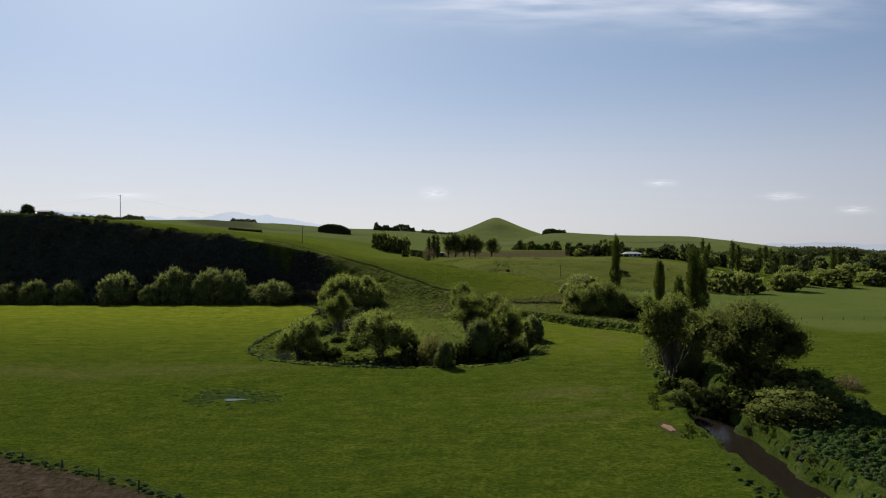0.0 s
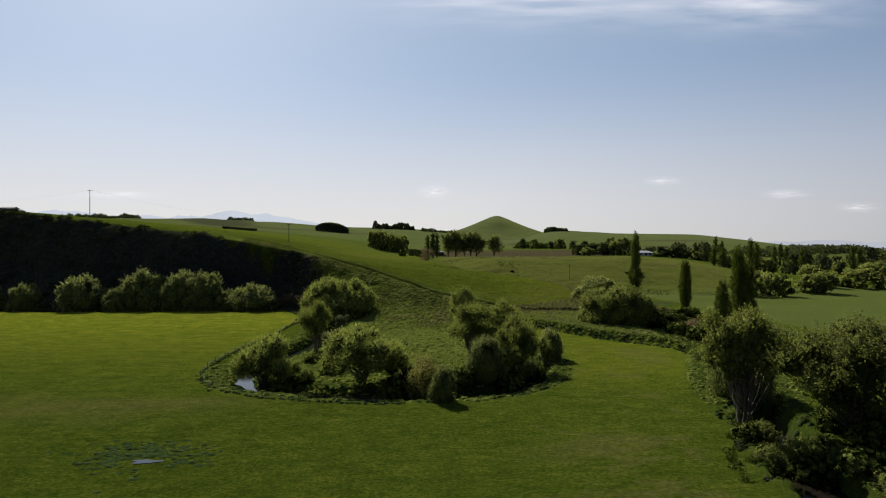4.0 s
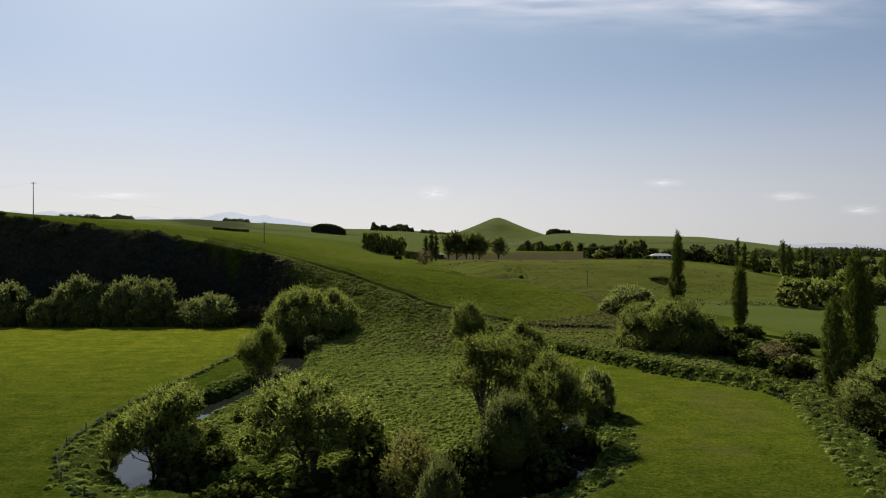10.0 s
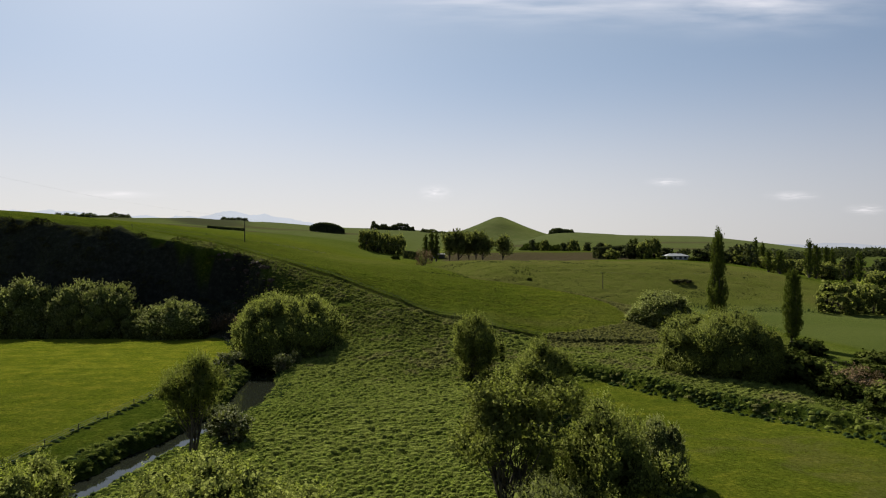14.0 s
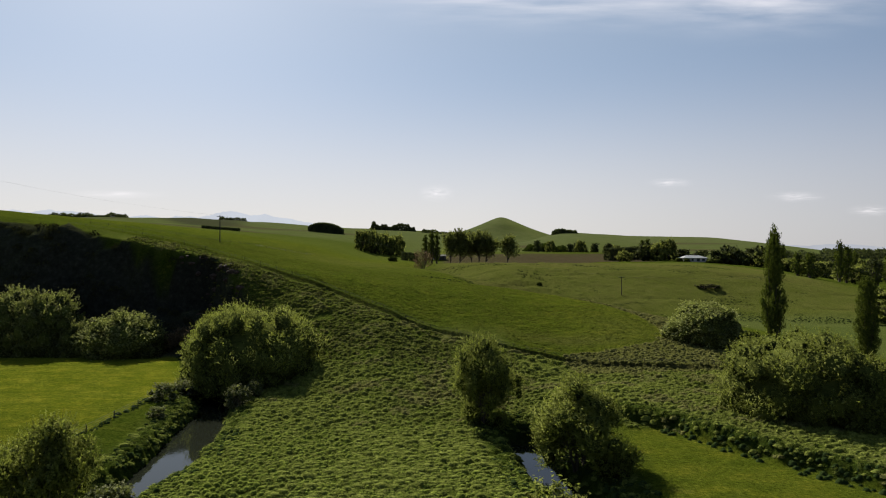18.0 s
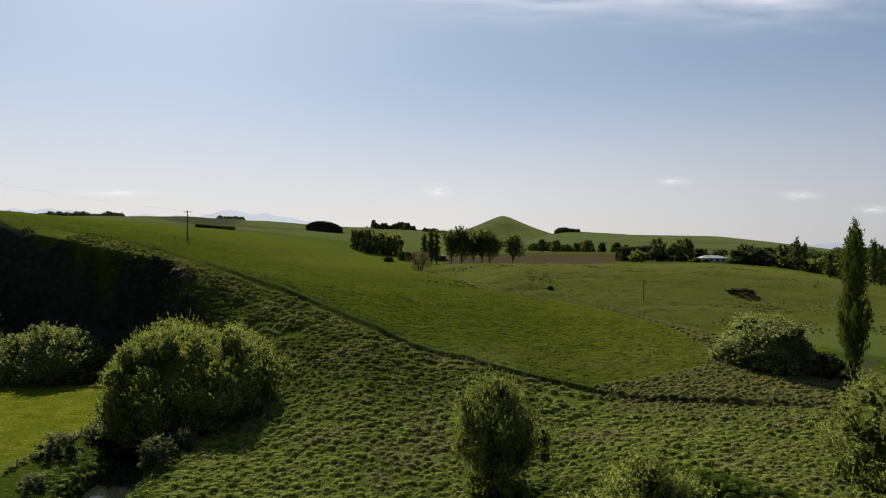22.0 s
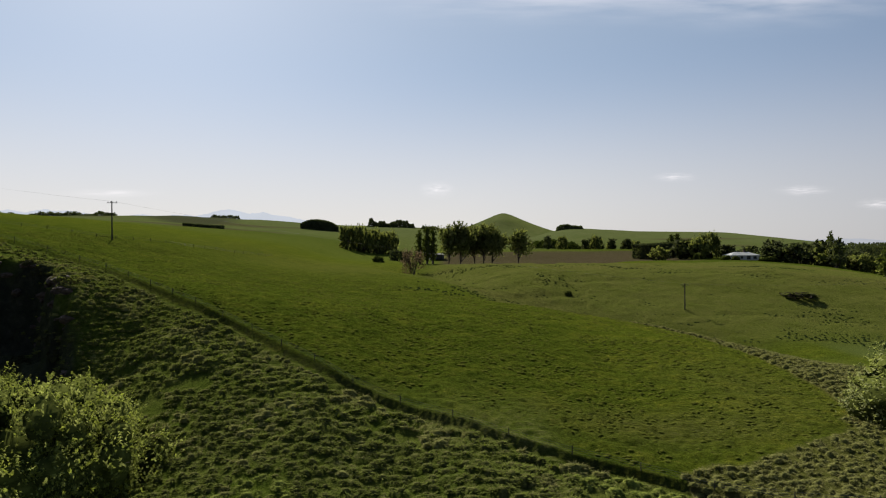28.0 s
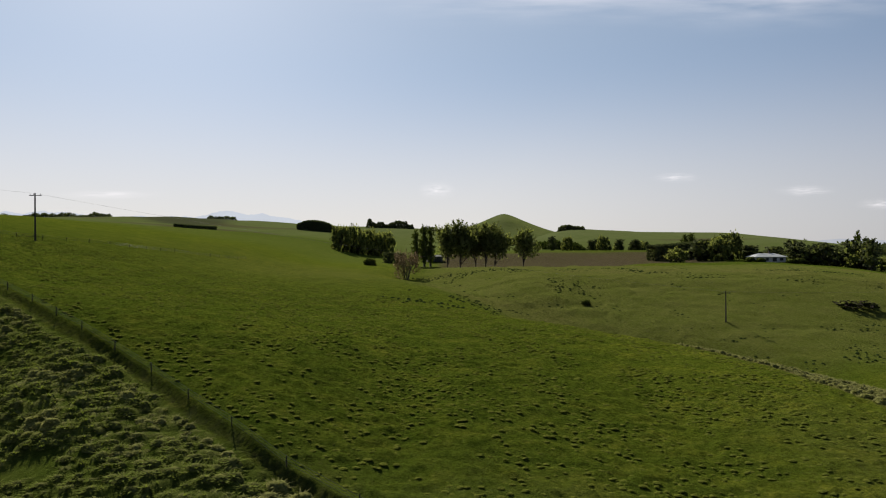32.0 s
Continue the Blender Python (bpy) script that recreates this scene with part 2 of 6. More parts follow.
def rough_cover(x, y):
    """How tussocky the ground is, 0..1."""
    f, o, r = line_dist(x, y, FENCE), np.abs(line_dist(x, y, OXBOW)), np.abs(line_dist(x, y, RIVER))
    inside = sstep(1.0, -0.6, f) * sstep(-52, -44, x) * sstep(262, 240, y - 0.9 * np.clip(-x - 5, 0, 60) + 0) + 0 * x
    s = line_dist(x, y, SCARP)
    loop = sstep(-38, -33, x) * sstep(16, 12, x) * sstep(126, 131, y) * sstep(262, 235, y)
    beyond = past_spur(x, y)
    slope = sstep(-95, -60, x) * sstep(-15 + 9 * sstep(-50, -75, x), -12 + 8 * sstep(-50, -75, x), f + 40 * sstep(-46, -40, x)) * sstep(60, 50, x) * sstep(198, 206, y) * sstep(-0.7, -1.6, f) * (f > -80)
    shelf = sstep(-1.5, 0.5, s) * sstep(14, 20, x) * sstep(62, 55, x) * sstep(168, 175, y) * sstep(-0.7, -1.6, f)
    bank = sstep(8.0, 5.0, o) * sstep(240, 225, y) + sstep(7 + 3 * sstep(110, 130, y), 4.5 + 2 * sstep(110, 130, y), r) * sstep(20, 35, y) + sstep(52, 60, x) * sstep(100, 88, x) * sstep(150, 165, y) * sstep(262, 240, y)
    slip = sstep(-100, -80, x) * sstep(-36, -42, x) * sstep(-0.7, -1.6, f) * sstep(-0.6, 0.8, line_dist(x, y, CLIFF_RIM))
    return np.clip(np.maximum.reduce([loop, slope, 0.9 * slip, shelf, bank, 0.8 * beyond]), 0, 1)


MOUND = 0.86


def mound_at(i, j):
    """Middle, radius and height of the tussock in a square of the plan's grid; none where the height is 0."""
    x, y = (i + 0.08 + 0.84 * hash2(i, j, 91)) * MOUND, (j + 0.08 + 0.84 * hash2(i, j, 92)) * MOUND
    flat = sstep(-40, -30, x) * sstep(14, 8, x) * sstep(212, 192, y)
    here = hash2(i, j, 93) < (1.0 - 0.22 * flat) * sstep(-1.5, -0.7, vnoise(x / 9, y / 9, 94) + vnoise(x / 4, y / 4, 95))
    big = 0.7 + 0.45 * sstep(-0.5, 0.6, vnoise(x / 13, y / 13, 96))
    return x, y, (0.44 + 0.24 * hash2(i, j, 97)) * big, here * (0.32 + 0.36 * hash2(i, j, 98)) * big * (1 - 0.25 * flat)


def mounds(x, y):
    """Height of the tussock mounds, and how near each place is to the top of one."""
    best, top = np.zeros(np.shape(x)), np.zeros(np.shape(x))
    ci, cj = np.floor(x / MOUND), np.floor(y / MOUND)
    for di in (-1, 0, 1):
        for dj in (-1, 0, 1):
            mx, my, r, h = mound_at(ci + di, cj + dj)
            q = np.clip(1 - np.hypot((x - mx) / 1.25, 1.05 * (y - my)) / r, 0, 1)
            up = h * np.sqrt(np.clip(q * (2 - q), 0, 1)) * sstep(0, 0.25, q)
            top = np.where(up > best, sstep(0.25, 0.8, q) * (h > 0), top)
            best = np.maximum(best, up)
    return best, top


# ---- materials ----
def node_mat(name, rough=0.9):
    m = bpy.data.materials.new(name)
    m.use_nodes = True
    b = m.node_tree.nodes["Principled BSDF"]
    b.inputs["Roughness"].default_value = rough
    b.inputs["Specular IOR Level"].default_value = 0.25 if rough < 0.99 else 0.0
    return m, m.node_tree.nodes, m.node_tree.links, b


def coords(n, l, scale):
    c, mp = n.new("ShaderNodeTexCoord"), n.new("ShaderNodeMapping")
    mp.inputs["Scale"].default_value = (scale, scale, scale) if isinstance(scale, (int, float)) else scale
    l.new(c.outputs["Object"], mp.inputs["Vector"])
    return mp.outputs[0]


def noise_tex(n, l, scale, detail=4, rough=0.6):
    t = n.new("ShaderNodeTexNoise")
    t.inputs["Scale"].default_value, t.inputs["Detail"].default_value, t.inputs["Roughness"].default_value = 1.0, detail, rough
    l.new(coords(n, l, scale), t.inputs["Vector"])
    return t.outputs["Fac"]


def ramp(n, l, fac, stops):
    r = n.new("ShaderNodeValToRGB")
    el = r.color_ramp.elements
    while len(el) < len(stops):
        el.new(0.5)
    for e, (p, c) in zip(el, stops):
        e.position, e.color = p, (*c, 1)
    l.new(fac, r.inputs[0])
    return r.outputs[0]


def mix(n, l, fac, a, b, kind="MIX"):
    m = n.new("ShaderNodeMix")
    m.data_type, m.blend_type = "RGBA", kind
    for sock, v in ((m.inputs[0], fac), (m.inputs[6], a), (m.inputs[7], b)):
        if isinstance(v, (int, float)):
            sock.default_value = v
        elif isinstance(v, tuple):
            sock.default_value = (*v, 1)
        else:
            l.new(v, sock)
    return m.outputs[2]


def attr(n, name):
    a = n.new("ShaderNodeAttribute")
    a.attribute_name = name
    return a.outputs["Fac"]


def bump(n, l, b, fac, strength, dist):
    k = n.new("ShaderNodeBump")
    k.inputs["Strength"].default_value, k.inputs["Distance"].default_value = strength, dist
    l.new(fac, k.inputs["Height"])
    l.new(k.outputs[0], b.inputs["Normal"])


def tuft_cells(n, l, scale):
    """Distance from the middle of the nearest tuft: grass clumps with darker gaps between them."""
    c, w, add = n.new("ShaderNodeTexCoord"), n.new("ShaderNodeTexNoise"), n.new("ShaderNodeMix")
    w.inputs["Scale"].default_value, w.inputs["Detail"].default_value = 1.1, 3
    l.new(c.outputs["Object"], w.inputs["Vector"])
    add.data_type, add.blend_type = "RGBA", "ADD"
    add.inputs[0].default_value = 1.0
    l.new(c.outputs["Object"], add.inputs[6])
    l.new(w.outputs["Color"], add.inputs[7])
    v = n.new("ShaderNodeTexVoronoi")
    v.inputs["Scale"].default_value = scale
    l.new(add.outputs[2], v.inputs["Vector"])
    return v.outputs["Distance"]


def ground_material():
    m, n, l, b = node_mat("pasture", 1.0)
    b.inputs["Specular IOR Level"].default_value = 0.0
    b.inputs["Sheen Weight"].default_value, b.inputs["Sheen Roughness"].default_value = 0.08, 0.4
    b.inputs["Sheen Tint"].default_value = (0.62, 0.74, 0.10, 1)
    fine, mid = noise_tex(n, l, 1.7, 8, 0.72), noise_tex(n, l, 0.16, 5)
    broad = noise_tex(n, l, (0.03, 0.04, 0.02), 5)
    grass = ramp(n, l, broad, [(0.3, (0.029, 0.048, 0.0032)), (0.5, (0.042, 0.059, 0.0043)), (0.7, (0.065, 0.066, 0.0065))])
    grass = mix(n, l, 0.5, grass, ramp(n, l, mid, [(0.32, (0.017, 0.034, 0.0032)), (0.5, (0.041, 0.056, 0.0043)), (0.72, (0.068, 0.072, 0.0108))]))
    grass = mix(n, l, 0.62, grass, ramp(n, l, fine, [(0.40, (0.007, 0.016, 0.0022)), (0.5, (0.041, 0.056, 0.0043)), (0.60, (0.101, 0.108, 0.0162))]))
    grass = mix(n, l, 0.38, grass, ramp(n, l, tuft_cells(n, l, 2.3), [(0.0, (0.076, 0.091, 0.0129)), (0.35, (0.042, 0.059, 0.0043)), (0.75, (0.014, 0.022, 0.0032))]))
    blotch = noise_tex(n, l, (0.536, 0.930, 0.4987), 8, 0.78)
    grass = mix(n, l, 0.42, grass, ramp(n, l, blotch, [(0.34, (0.016, 0.033, 0.0030)), (0.5, (0.039, 0.059, 0.0049)), (0.66, (0.095, 0.100, 0.0120))]))
    lush = ramp(n, l, mid, [(0.3, (0.134, 0.154, 0.007)), (0.7, (0.208, 0.206, 0.016))])
    grass = mix(n, l, attr(n, "lush"), grass, mix(n, l, 0.45, lush, grass))
    straw = ramp(n, l, fine, [(0.3, (0.045, 0.040, 0.009)), (0.5, (0.090, 0.074, 0.022)), (0.7, (0.170, 0.138, 0.052))])
    speck = ramp(n, l, noise_tex(n, l, (2.2, 3.0, 2.5), 10, 0.85), [(0.38, (0.34, 0.40, 0.38)), (0.5, (0.96, 0.97, 1.0)), (0.62, (1.85, 1.66, 1.65))])
    patch = ramp(n, l, noise_tex(n, l, (0.20, 0.34, 0.25), 7, 0.7), [(0.32, (0.58, 0.68, 0.70)), (0.5, (0.95, 0.97, 1.0)), (0.66, (1.42, 1.24, 1.35))])
    grass = mix(n, l, 1.0, mix(n, l, 1.0, grass, speck, "MULTIPLY"), patch, "MULTIPLY")
    crop_and_haze = ramp(n, l, broad, [(0.3, (0.054, 0.070, 0.015)), (0.7, (0.072, 0.083, 0.021))])
    grass = mix(n, l, attr(n, "crop_and_haze"), grass, crop_and_haze)
    # distance haze painted into the ground: far land turns paler and greyer
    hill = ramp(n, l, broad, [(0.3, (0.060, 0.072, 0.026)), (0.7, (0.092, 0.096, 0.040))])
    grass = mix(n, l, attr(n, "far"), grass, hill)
    tuft = noise_tex(n, l, (2.6, 2.6, 4.0), 8, 0.8)
    # turf of the hollows, darkened to carry the shade between mounds
    tus = ramp(n, l, tuft, [(0.34, (0.016, 0.023, 0.003)), (0.5, (0.040, 0.054, 0.0058)), (0.68, (0.100, 0.114, 0.019))])
    tus = mix(n, l, 0.35, tus, ramp(n, l, mid, [(0.35, (0.040, 0.069, 0.0071)), (0.7, (0.106, 0.106, 0.0307))]))
    tus = mix(n, l, attr(n, "rank"), tus, ramp(n, l, tuft, [(0.36, (0.006, 0.014, 0.002)), (0.66, (0.036, 0.052, 0.007))]))
    # mound tops: straw tint, brightened further as if sunlit
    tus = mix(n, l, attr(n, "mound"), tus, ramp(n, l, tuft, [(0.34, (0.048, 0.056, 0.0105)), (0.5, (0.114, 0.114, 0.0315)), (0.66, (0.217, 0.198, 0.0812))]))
    tus = mix(n, l, 1.0, tus, (1.42, 1.36, 1.35), "MULTIPLY")
    grass = mix(n, l, attr(n, "tussock"), grass, tus)
    grass = mix(n, l, attr(n, "straw"), grass, straw)
    soil = ramp(n, l, noise_tex(n, l, (1.4, 0.9, 1), 6, 0.7), [(0.36, (0.014, 0.009, 0.007)), (0.5, (0.046, 0.028, 0.021)), (0.66, (0.090, 0.058, 0.044))])
    grass = mix(n, l, attr(n, "soil"), grass, soil)
    # dark grey-brown cover of the bluff face, channel beds and fallow field
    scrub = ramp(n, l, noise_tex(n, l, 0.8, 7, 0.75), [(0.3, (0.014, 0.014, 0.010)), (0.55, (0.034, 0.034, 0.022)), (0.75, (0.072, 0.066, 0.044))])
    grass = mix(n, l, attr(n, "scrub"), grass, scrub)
    grass = mix(n, l, 1.0, grass, (0.76, 0.805, 0.97), "MULTIPLY")
    l.new(grass, b.inputs["Base Color"])
    bump(n, l, b, noise_tex(n, l, 3.6, 9, 0.8), 1.0, 0.30)
    return m


def leaf_material(name, dark, light, trans=0.35, gloss=0.75, shine=0.0):
    """Leaves that let some light through, each leaf a little different."""
    m, n, l, b = node_mat(name, gloss)
    b.inputs["Specular IOR Level"].default_value = shine
    g = n.new("ShaderNodeNewGeometry")
    o = n.new("ShaderNodeObjectInfo")
    col = ramp(n, l, g.outputs["Random Per Island"], [(0.0, tuple(0.75 * a + 0.25 * c for a, c in zip(dark, light))), (0.9, tuple(0.25 * a + 0.75 * c for a, c in zip(dark, light)))])
    col = mix(n, l, 0.35, col, ramp(n, l, noise_tex(n, l, 9.0, 3), [(0.35, dark), (0.65, light)]))
    h = n.new("ShaderNodeHueSaturation")
    l.new(col, h.inputs["Color"])
    mr = n.new("ShaderNodeMapRange")
    mr.inputs["To Min"].default_value, mr.inputs["To Max"].default_value = 0.8, 1.2
    l.new(o.outputs["Random"], mr.inputs["Value"])
    l.new(mr.outputs[0], h.inputs["Value"])
    l.new(h.outputs[0], b.inputs["Base Color"])
    t = n.new("ShaderNodeBsdfTranslucent")
    l.new(mix(n, l, 1.0, h.outputs[0], (1.08, 1.15, 0.65), "MULTIPLY"), t.inputs["Color"])
    x = n.new("ShaderNodeMixShader")
    x.inputs[0].default_value = trans
    l.new(b.outputs[0], x.inputs[1])
    l.new(t.outputs[0], x.inputs[2])
    l.new(x.outputs[0], n["Material Output"].inputs["Surface"])
    return m


def plain_material(name, a, c, scale=3.0, rough=0.8, relief=0.0, metal=0.0):
    m, n, l, b = node_mat(name, rough)
    f = noise_tex(n, l, scale, 6, 0.65)
    l.new(ramp(n, l, f, [(0.3, a), (0.7, c)]), b.inputs["Base Color"])
    b.inputs["Metallic"].default_value = metal
    if relief:
        bump(n, l, b, f, 0.8, relief)
    return m


def water_material(name, rough, gloss, col):
    m, n, l, b = node_mat(name, rough)
    b.inputs["Base Color"].default_value = (*col, 1)
    b.inputs["Specular IOR Level"].default_value, b.inputs["IOR"].default_value = gloss, 1.33
    bump(n, l, b, noise_tex(n, l, 1.5, 3), 0.05, 0.05)
    return m


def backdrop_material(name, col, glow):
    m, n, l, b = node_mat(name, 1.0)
    # emission in the haze's pale colour stands in for air between
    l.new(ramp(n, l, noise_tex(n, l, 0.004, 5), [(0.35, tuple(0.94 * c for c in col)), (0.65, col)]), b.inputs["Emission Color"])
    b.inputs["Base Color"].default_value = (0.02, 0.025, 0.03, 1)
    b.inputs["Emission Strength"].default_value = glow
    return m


MAT_GROUND = ground_material()
MAT_WILLOW = leaf_material("willow_leaves", (0.112, 0.134, 0.0270), (0.300, 0.325, 0.0980), 0.42, 0.8, 0.0)
MAT_WILLOW_PALE = leaf_material("pale_willow_leaves", (0.095, 0.110, 0.0425), (0.215, 0.230, 0.1025), 0.5, 0.8, 0.0)
MAT_WILLOW_GREY = leaf_material("grey_green_willow_leaves", (0.135, 0.150, 0.0510), (0.310, 0.325, 0.1666), 0.55, 0.8, 0.0)
MAT_YELLOW = leaf_material("yellow_green_leaves", (0.140, 0.134, 0.0408), (0.285, 0.268, 0.1122), 0.5, 0.8, 0.0)
MAT_TALL = leaf_material("field_tree_leaves", (0.090, 0.104, 0.0306), (0.215, 0.228, 0.0918), 0.55)
MAT_FARTREE = leaf_material("valley_tree_leaves", (0.125, 0.145, 0.040), (0.290, 0.300, 0.100), 0.55, 0.9)
MAT_SCRUB_WILLOW = leaf_material("scrub_willow_leaves", (0.070, 0.084, 0.0204), (0.195, 0.208, 0.0748), 0.5, 0.8, 0.0)
MAT_BRUSH = leaf_material("dead_brush", (0.016, 0.013, 0.010), (0.070, 0.060, 0.050), 0.0, 1.0)
MAT_DARK = leaf_material("dark_leaves", (0.0168, 0.0280, 0.0052), (0.0595, 0.0735, 0.0175), 0.25)
MAT_POPLAR = leaf_material("poplar_leaves", (0.0361, 0.0558, 0.0093), (0.1353, 0.1558, 0.0349), 0.30)
MAT_CONIFER = leaf_material("conifer_needles", (0.034, 0.043, 0.021), (0.095, 0.106, 0.052), 0.35)
MAT_BLOSSOM = leaf_material("blossoming_hawthorn_leaves", (0.0560, 0.0700, 0.0245), (0.2520, 0.2590, 0.1680), 0.30)
MAT_TWIG = leaf_material("bare_reddish_twigs", (0.110, 0.075, 0.045), (0.240, 0.175, 0.110), 0.10)
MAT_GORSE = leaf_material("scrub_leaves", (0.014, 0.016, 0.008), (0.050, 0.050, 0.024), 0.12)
# crown cores, coloured darker than the leaves to stand for inner shade
MAT_INNER = plain_material("shade_dark_crown_core", (0.028, 0.036, 0.007), (0.105, 0.120, 0.030), (26, 26, 26), 1.0, 0.03)
MAT_BARK = plain_material("bark", (0.0350, 0.0280, 0.0210), (0.1120, 0.0945, 0.0735), (4, 4, 0.7), 0.95, 0.05)
MAT_POST = plain_material("weathered_post", (0.0280, 0.0245, 0.0210), (0.0735, 0.0665, 0.0574), (6, 6, 0.8), 0.95, 0.01)
MAT_POLE = plain_material("power_pole_wood", (0.0240, 0.0216, 0.0192), (0.0600, 0.0544, 0.0480), (5, 5, 0.5), 0.9, 0.01)
MAT_WIRE = plain_material("galvanised_wire", (0.0800, 0.0800, 0.0800), (0.1360, 0.1360, 0.1320), 5, 0.6, 0.0, 0.5)
MAT_WATER = water_material("still_water", 0.04, 0.50, (0.012, 0.014, 0.010))
# river: near-black brown with very low specular
MAT_DULL_WATER = water_material("dull_dark_river_water", 0.15, 0.04, (0.010, 0.008, 0.006))
MAT_TUFT = leaf_material("grass_blades", (0.058, 0.080, 0.0136), (0.180, 0.202, 0.0510), 0.40, 0.9)
MAT_STRAW = leaf_material("dry_grass_blades", (0.0800, 0.0820, 0.0260), (0.1950, 0.1860, 0.0780), 0.30, 0.8)
MAT_TUSSOCK = plain_material("tussock_turf", (0.038, 0.054, 0.0090), (0.172, 0.192, 0.0450), (4.5, 4.5, 6.0), 1.0, 0.10)
MAT_TUSSOCK_OLIVE = plain_material("olive_turf", (0.024, 0.031, 0.0072), (0.112, 0.114, 0.0370), (4.5, 4.5, 6.0), 1.0, 0.10)
MAT_TUSSOCK_DRY = plain_material("straw_tinted_turf", (0.038, 0.045, 0.0100), (0.158, 0.156, 0.0540), (4.5, 4.5, 6.0), 1.0, 0.10)
MAT_CLUMP = plain_material("coarse_pasture_clumps", (0.034, 0.043, 0.0064), (0.098, 0.106, 0.0190), (5, 5, 5), 1.0, 0.1)
MAT_FRESH = plain_material("fresh_weeds", (0.036, 0.056, 0.0085), (0.185, 0.220, 0.0408), (4, 4, 4), 1.0, 0.12)
MAT_FRESH_BLADE = leaf_material("fresh_weed_leaves", (0.075, 0.096, 0.0136), (0.195, 0.218, 0.0544), 0.40, 0.9)
MAT_WEED_BLADE = leaf_material("weed_leaves", (0.014, 0.028, 0.0051), (0.055, 0.078, 0.0238), 0.15, 0.9)
MAT_WEED = plain_material("rank_green_weeds", (0.0085, 0.018, 0.0048), (0.040, 0.058, 0.0187), (3.0, 3.0, 3.0), 1.0, 0.15)
MAT_ROCK = plain_material("crumbling_clay_rock", (0.022, 0.015, 0.012), (0.095, 0.070, 0.056), 1.6, 0.95, 0.25)
MAT_EARTH = plain_material("bare_reddish_earth", (0.085, 0.046, 0.026), (0.190, 0.115, 0.068), 1.5, 0.95, 0.1)
MAT_ROOF = plain_material("pale_painted_iron_roof", (0.23, 0.24, 0.25), (0.31, 0.32, 0.32), 1.2, 0.45)
MAT_WALL = plain_material("cream_weatherboard", (0.4000, 0.3840, 0.3440), (0.4960, 0.4800, 0.4400), (0.4, 0.4, 7), 0.8)
MAT_GLASS = plain_material("dark_window_glass", (0.02, 0.022, 0.025), (0.035, 0.04, 0.045), 1, 0.08)
MAT_SHED = plain_material("grey_corrugated_iron", (0.050, 0.053, 0.056), (0.085, 0.09, 0.095), (9, 9, 0.3), 0.85)


# ---- mesh helpers ----
def raw_mesh(name, verts, faces, mat, smooth=False):
    """A mesh from an array of vertices and an array of faces of one size."""
    me = bpy.data.meshes.new(name)
    verts, faces = np.asarray(verts, np.float32), np.asarray(faces, np.int32)
    k = faces.shape[1]
    me.vertices.add(len(verts))
    me.vertices.foreach_set("co", verts.ravel())
    me.loops.add(faces.size)
    me.loops.foreach_set("vertex_index", faces.ravel())
    me.polygons.add(len(faces))
    me.polygons.foreach_set("loop_start", np.arange(0, faces.size, k, dtype=np.int32))
    me.polygons.foreach_set("use_smooth", np.full(len(faces), smooth))
    me.update(calc_edges=True)
    me.materials.append(mat)
    return me


def part(name, me, parent, label=""):
    ob = new(name, me)
    ob.parent = parent
    return tagged(ob, label)


def bm_mesh(name, bm, mat, smooth=False):
    me = bpy.data.meshes.new(name)
    for f in bm.faces:
        f.smooth = smooth
    bm.to_mesh(me)
    bm.free()
    me.materials.append(mat)
    return me


def add_box(bm, cx, cy, cz, sx, sy, sz, bevel=0.0):
    g = bmesh.ops.create_cube(bm, size=1, matrix=Matrix.LocRotScale((cx, cy, cz), None, (sx, sy, sz)))
    if bevel:
        bmesh.ops.bevel(bm, geom=list({e for v in g["verts"] for e in v.link_edges}), offset=bevel, segments=1, affect="EDGES")


def tubes(paths, sides=6):
    """Tapered tubes: each path a list of (x, y, z, radius)."""
    vs, fs = [], []
    for path in paths:
        base = len(vs)
        p = np.array(path, float)
        for i in range(len(p)):
            d = p[min(i + 1, len(p) - 1), :3] - p[max(i - 1, 0), :3]
            d /= np.linalg.norm(d) + 1e-9
            u = np.cross(d, (0.3, 1, 0.1))
            u /= np.linalg.norm(u) + 1e-9
            w = np.cross(d, u)
            for k in range(sides):
                a = 2 * math.pi * k / sides
                vs.append(p[i, :3] + p[i, 3] * (u * math.cos(a) + w * math.sin(a)))
        for i in range(len(p) - 1):
            for k in range(sides):
                a, b = base + i * sides + k, base + i * sides + (k + 1) % sides
                fs.append((a, b, b + sides, a + sides))
    return vs, fs


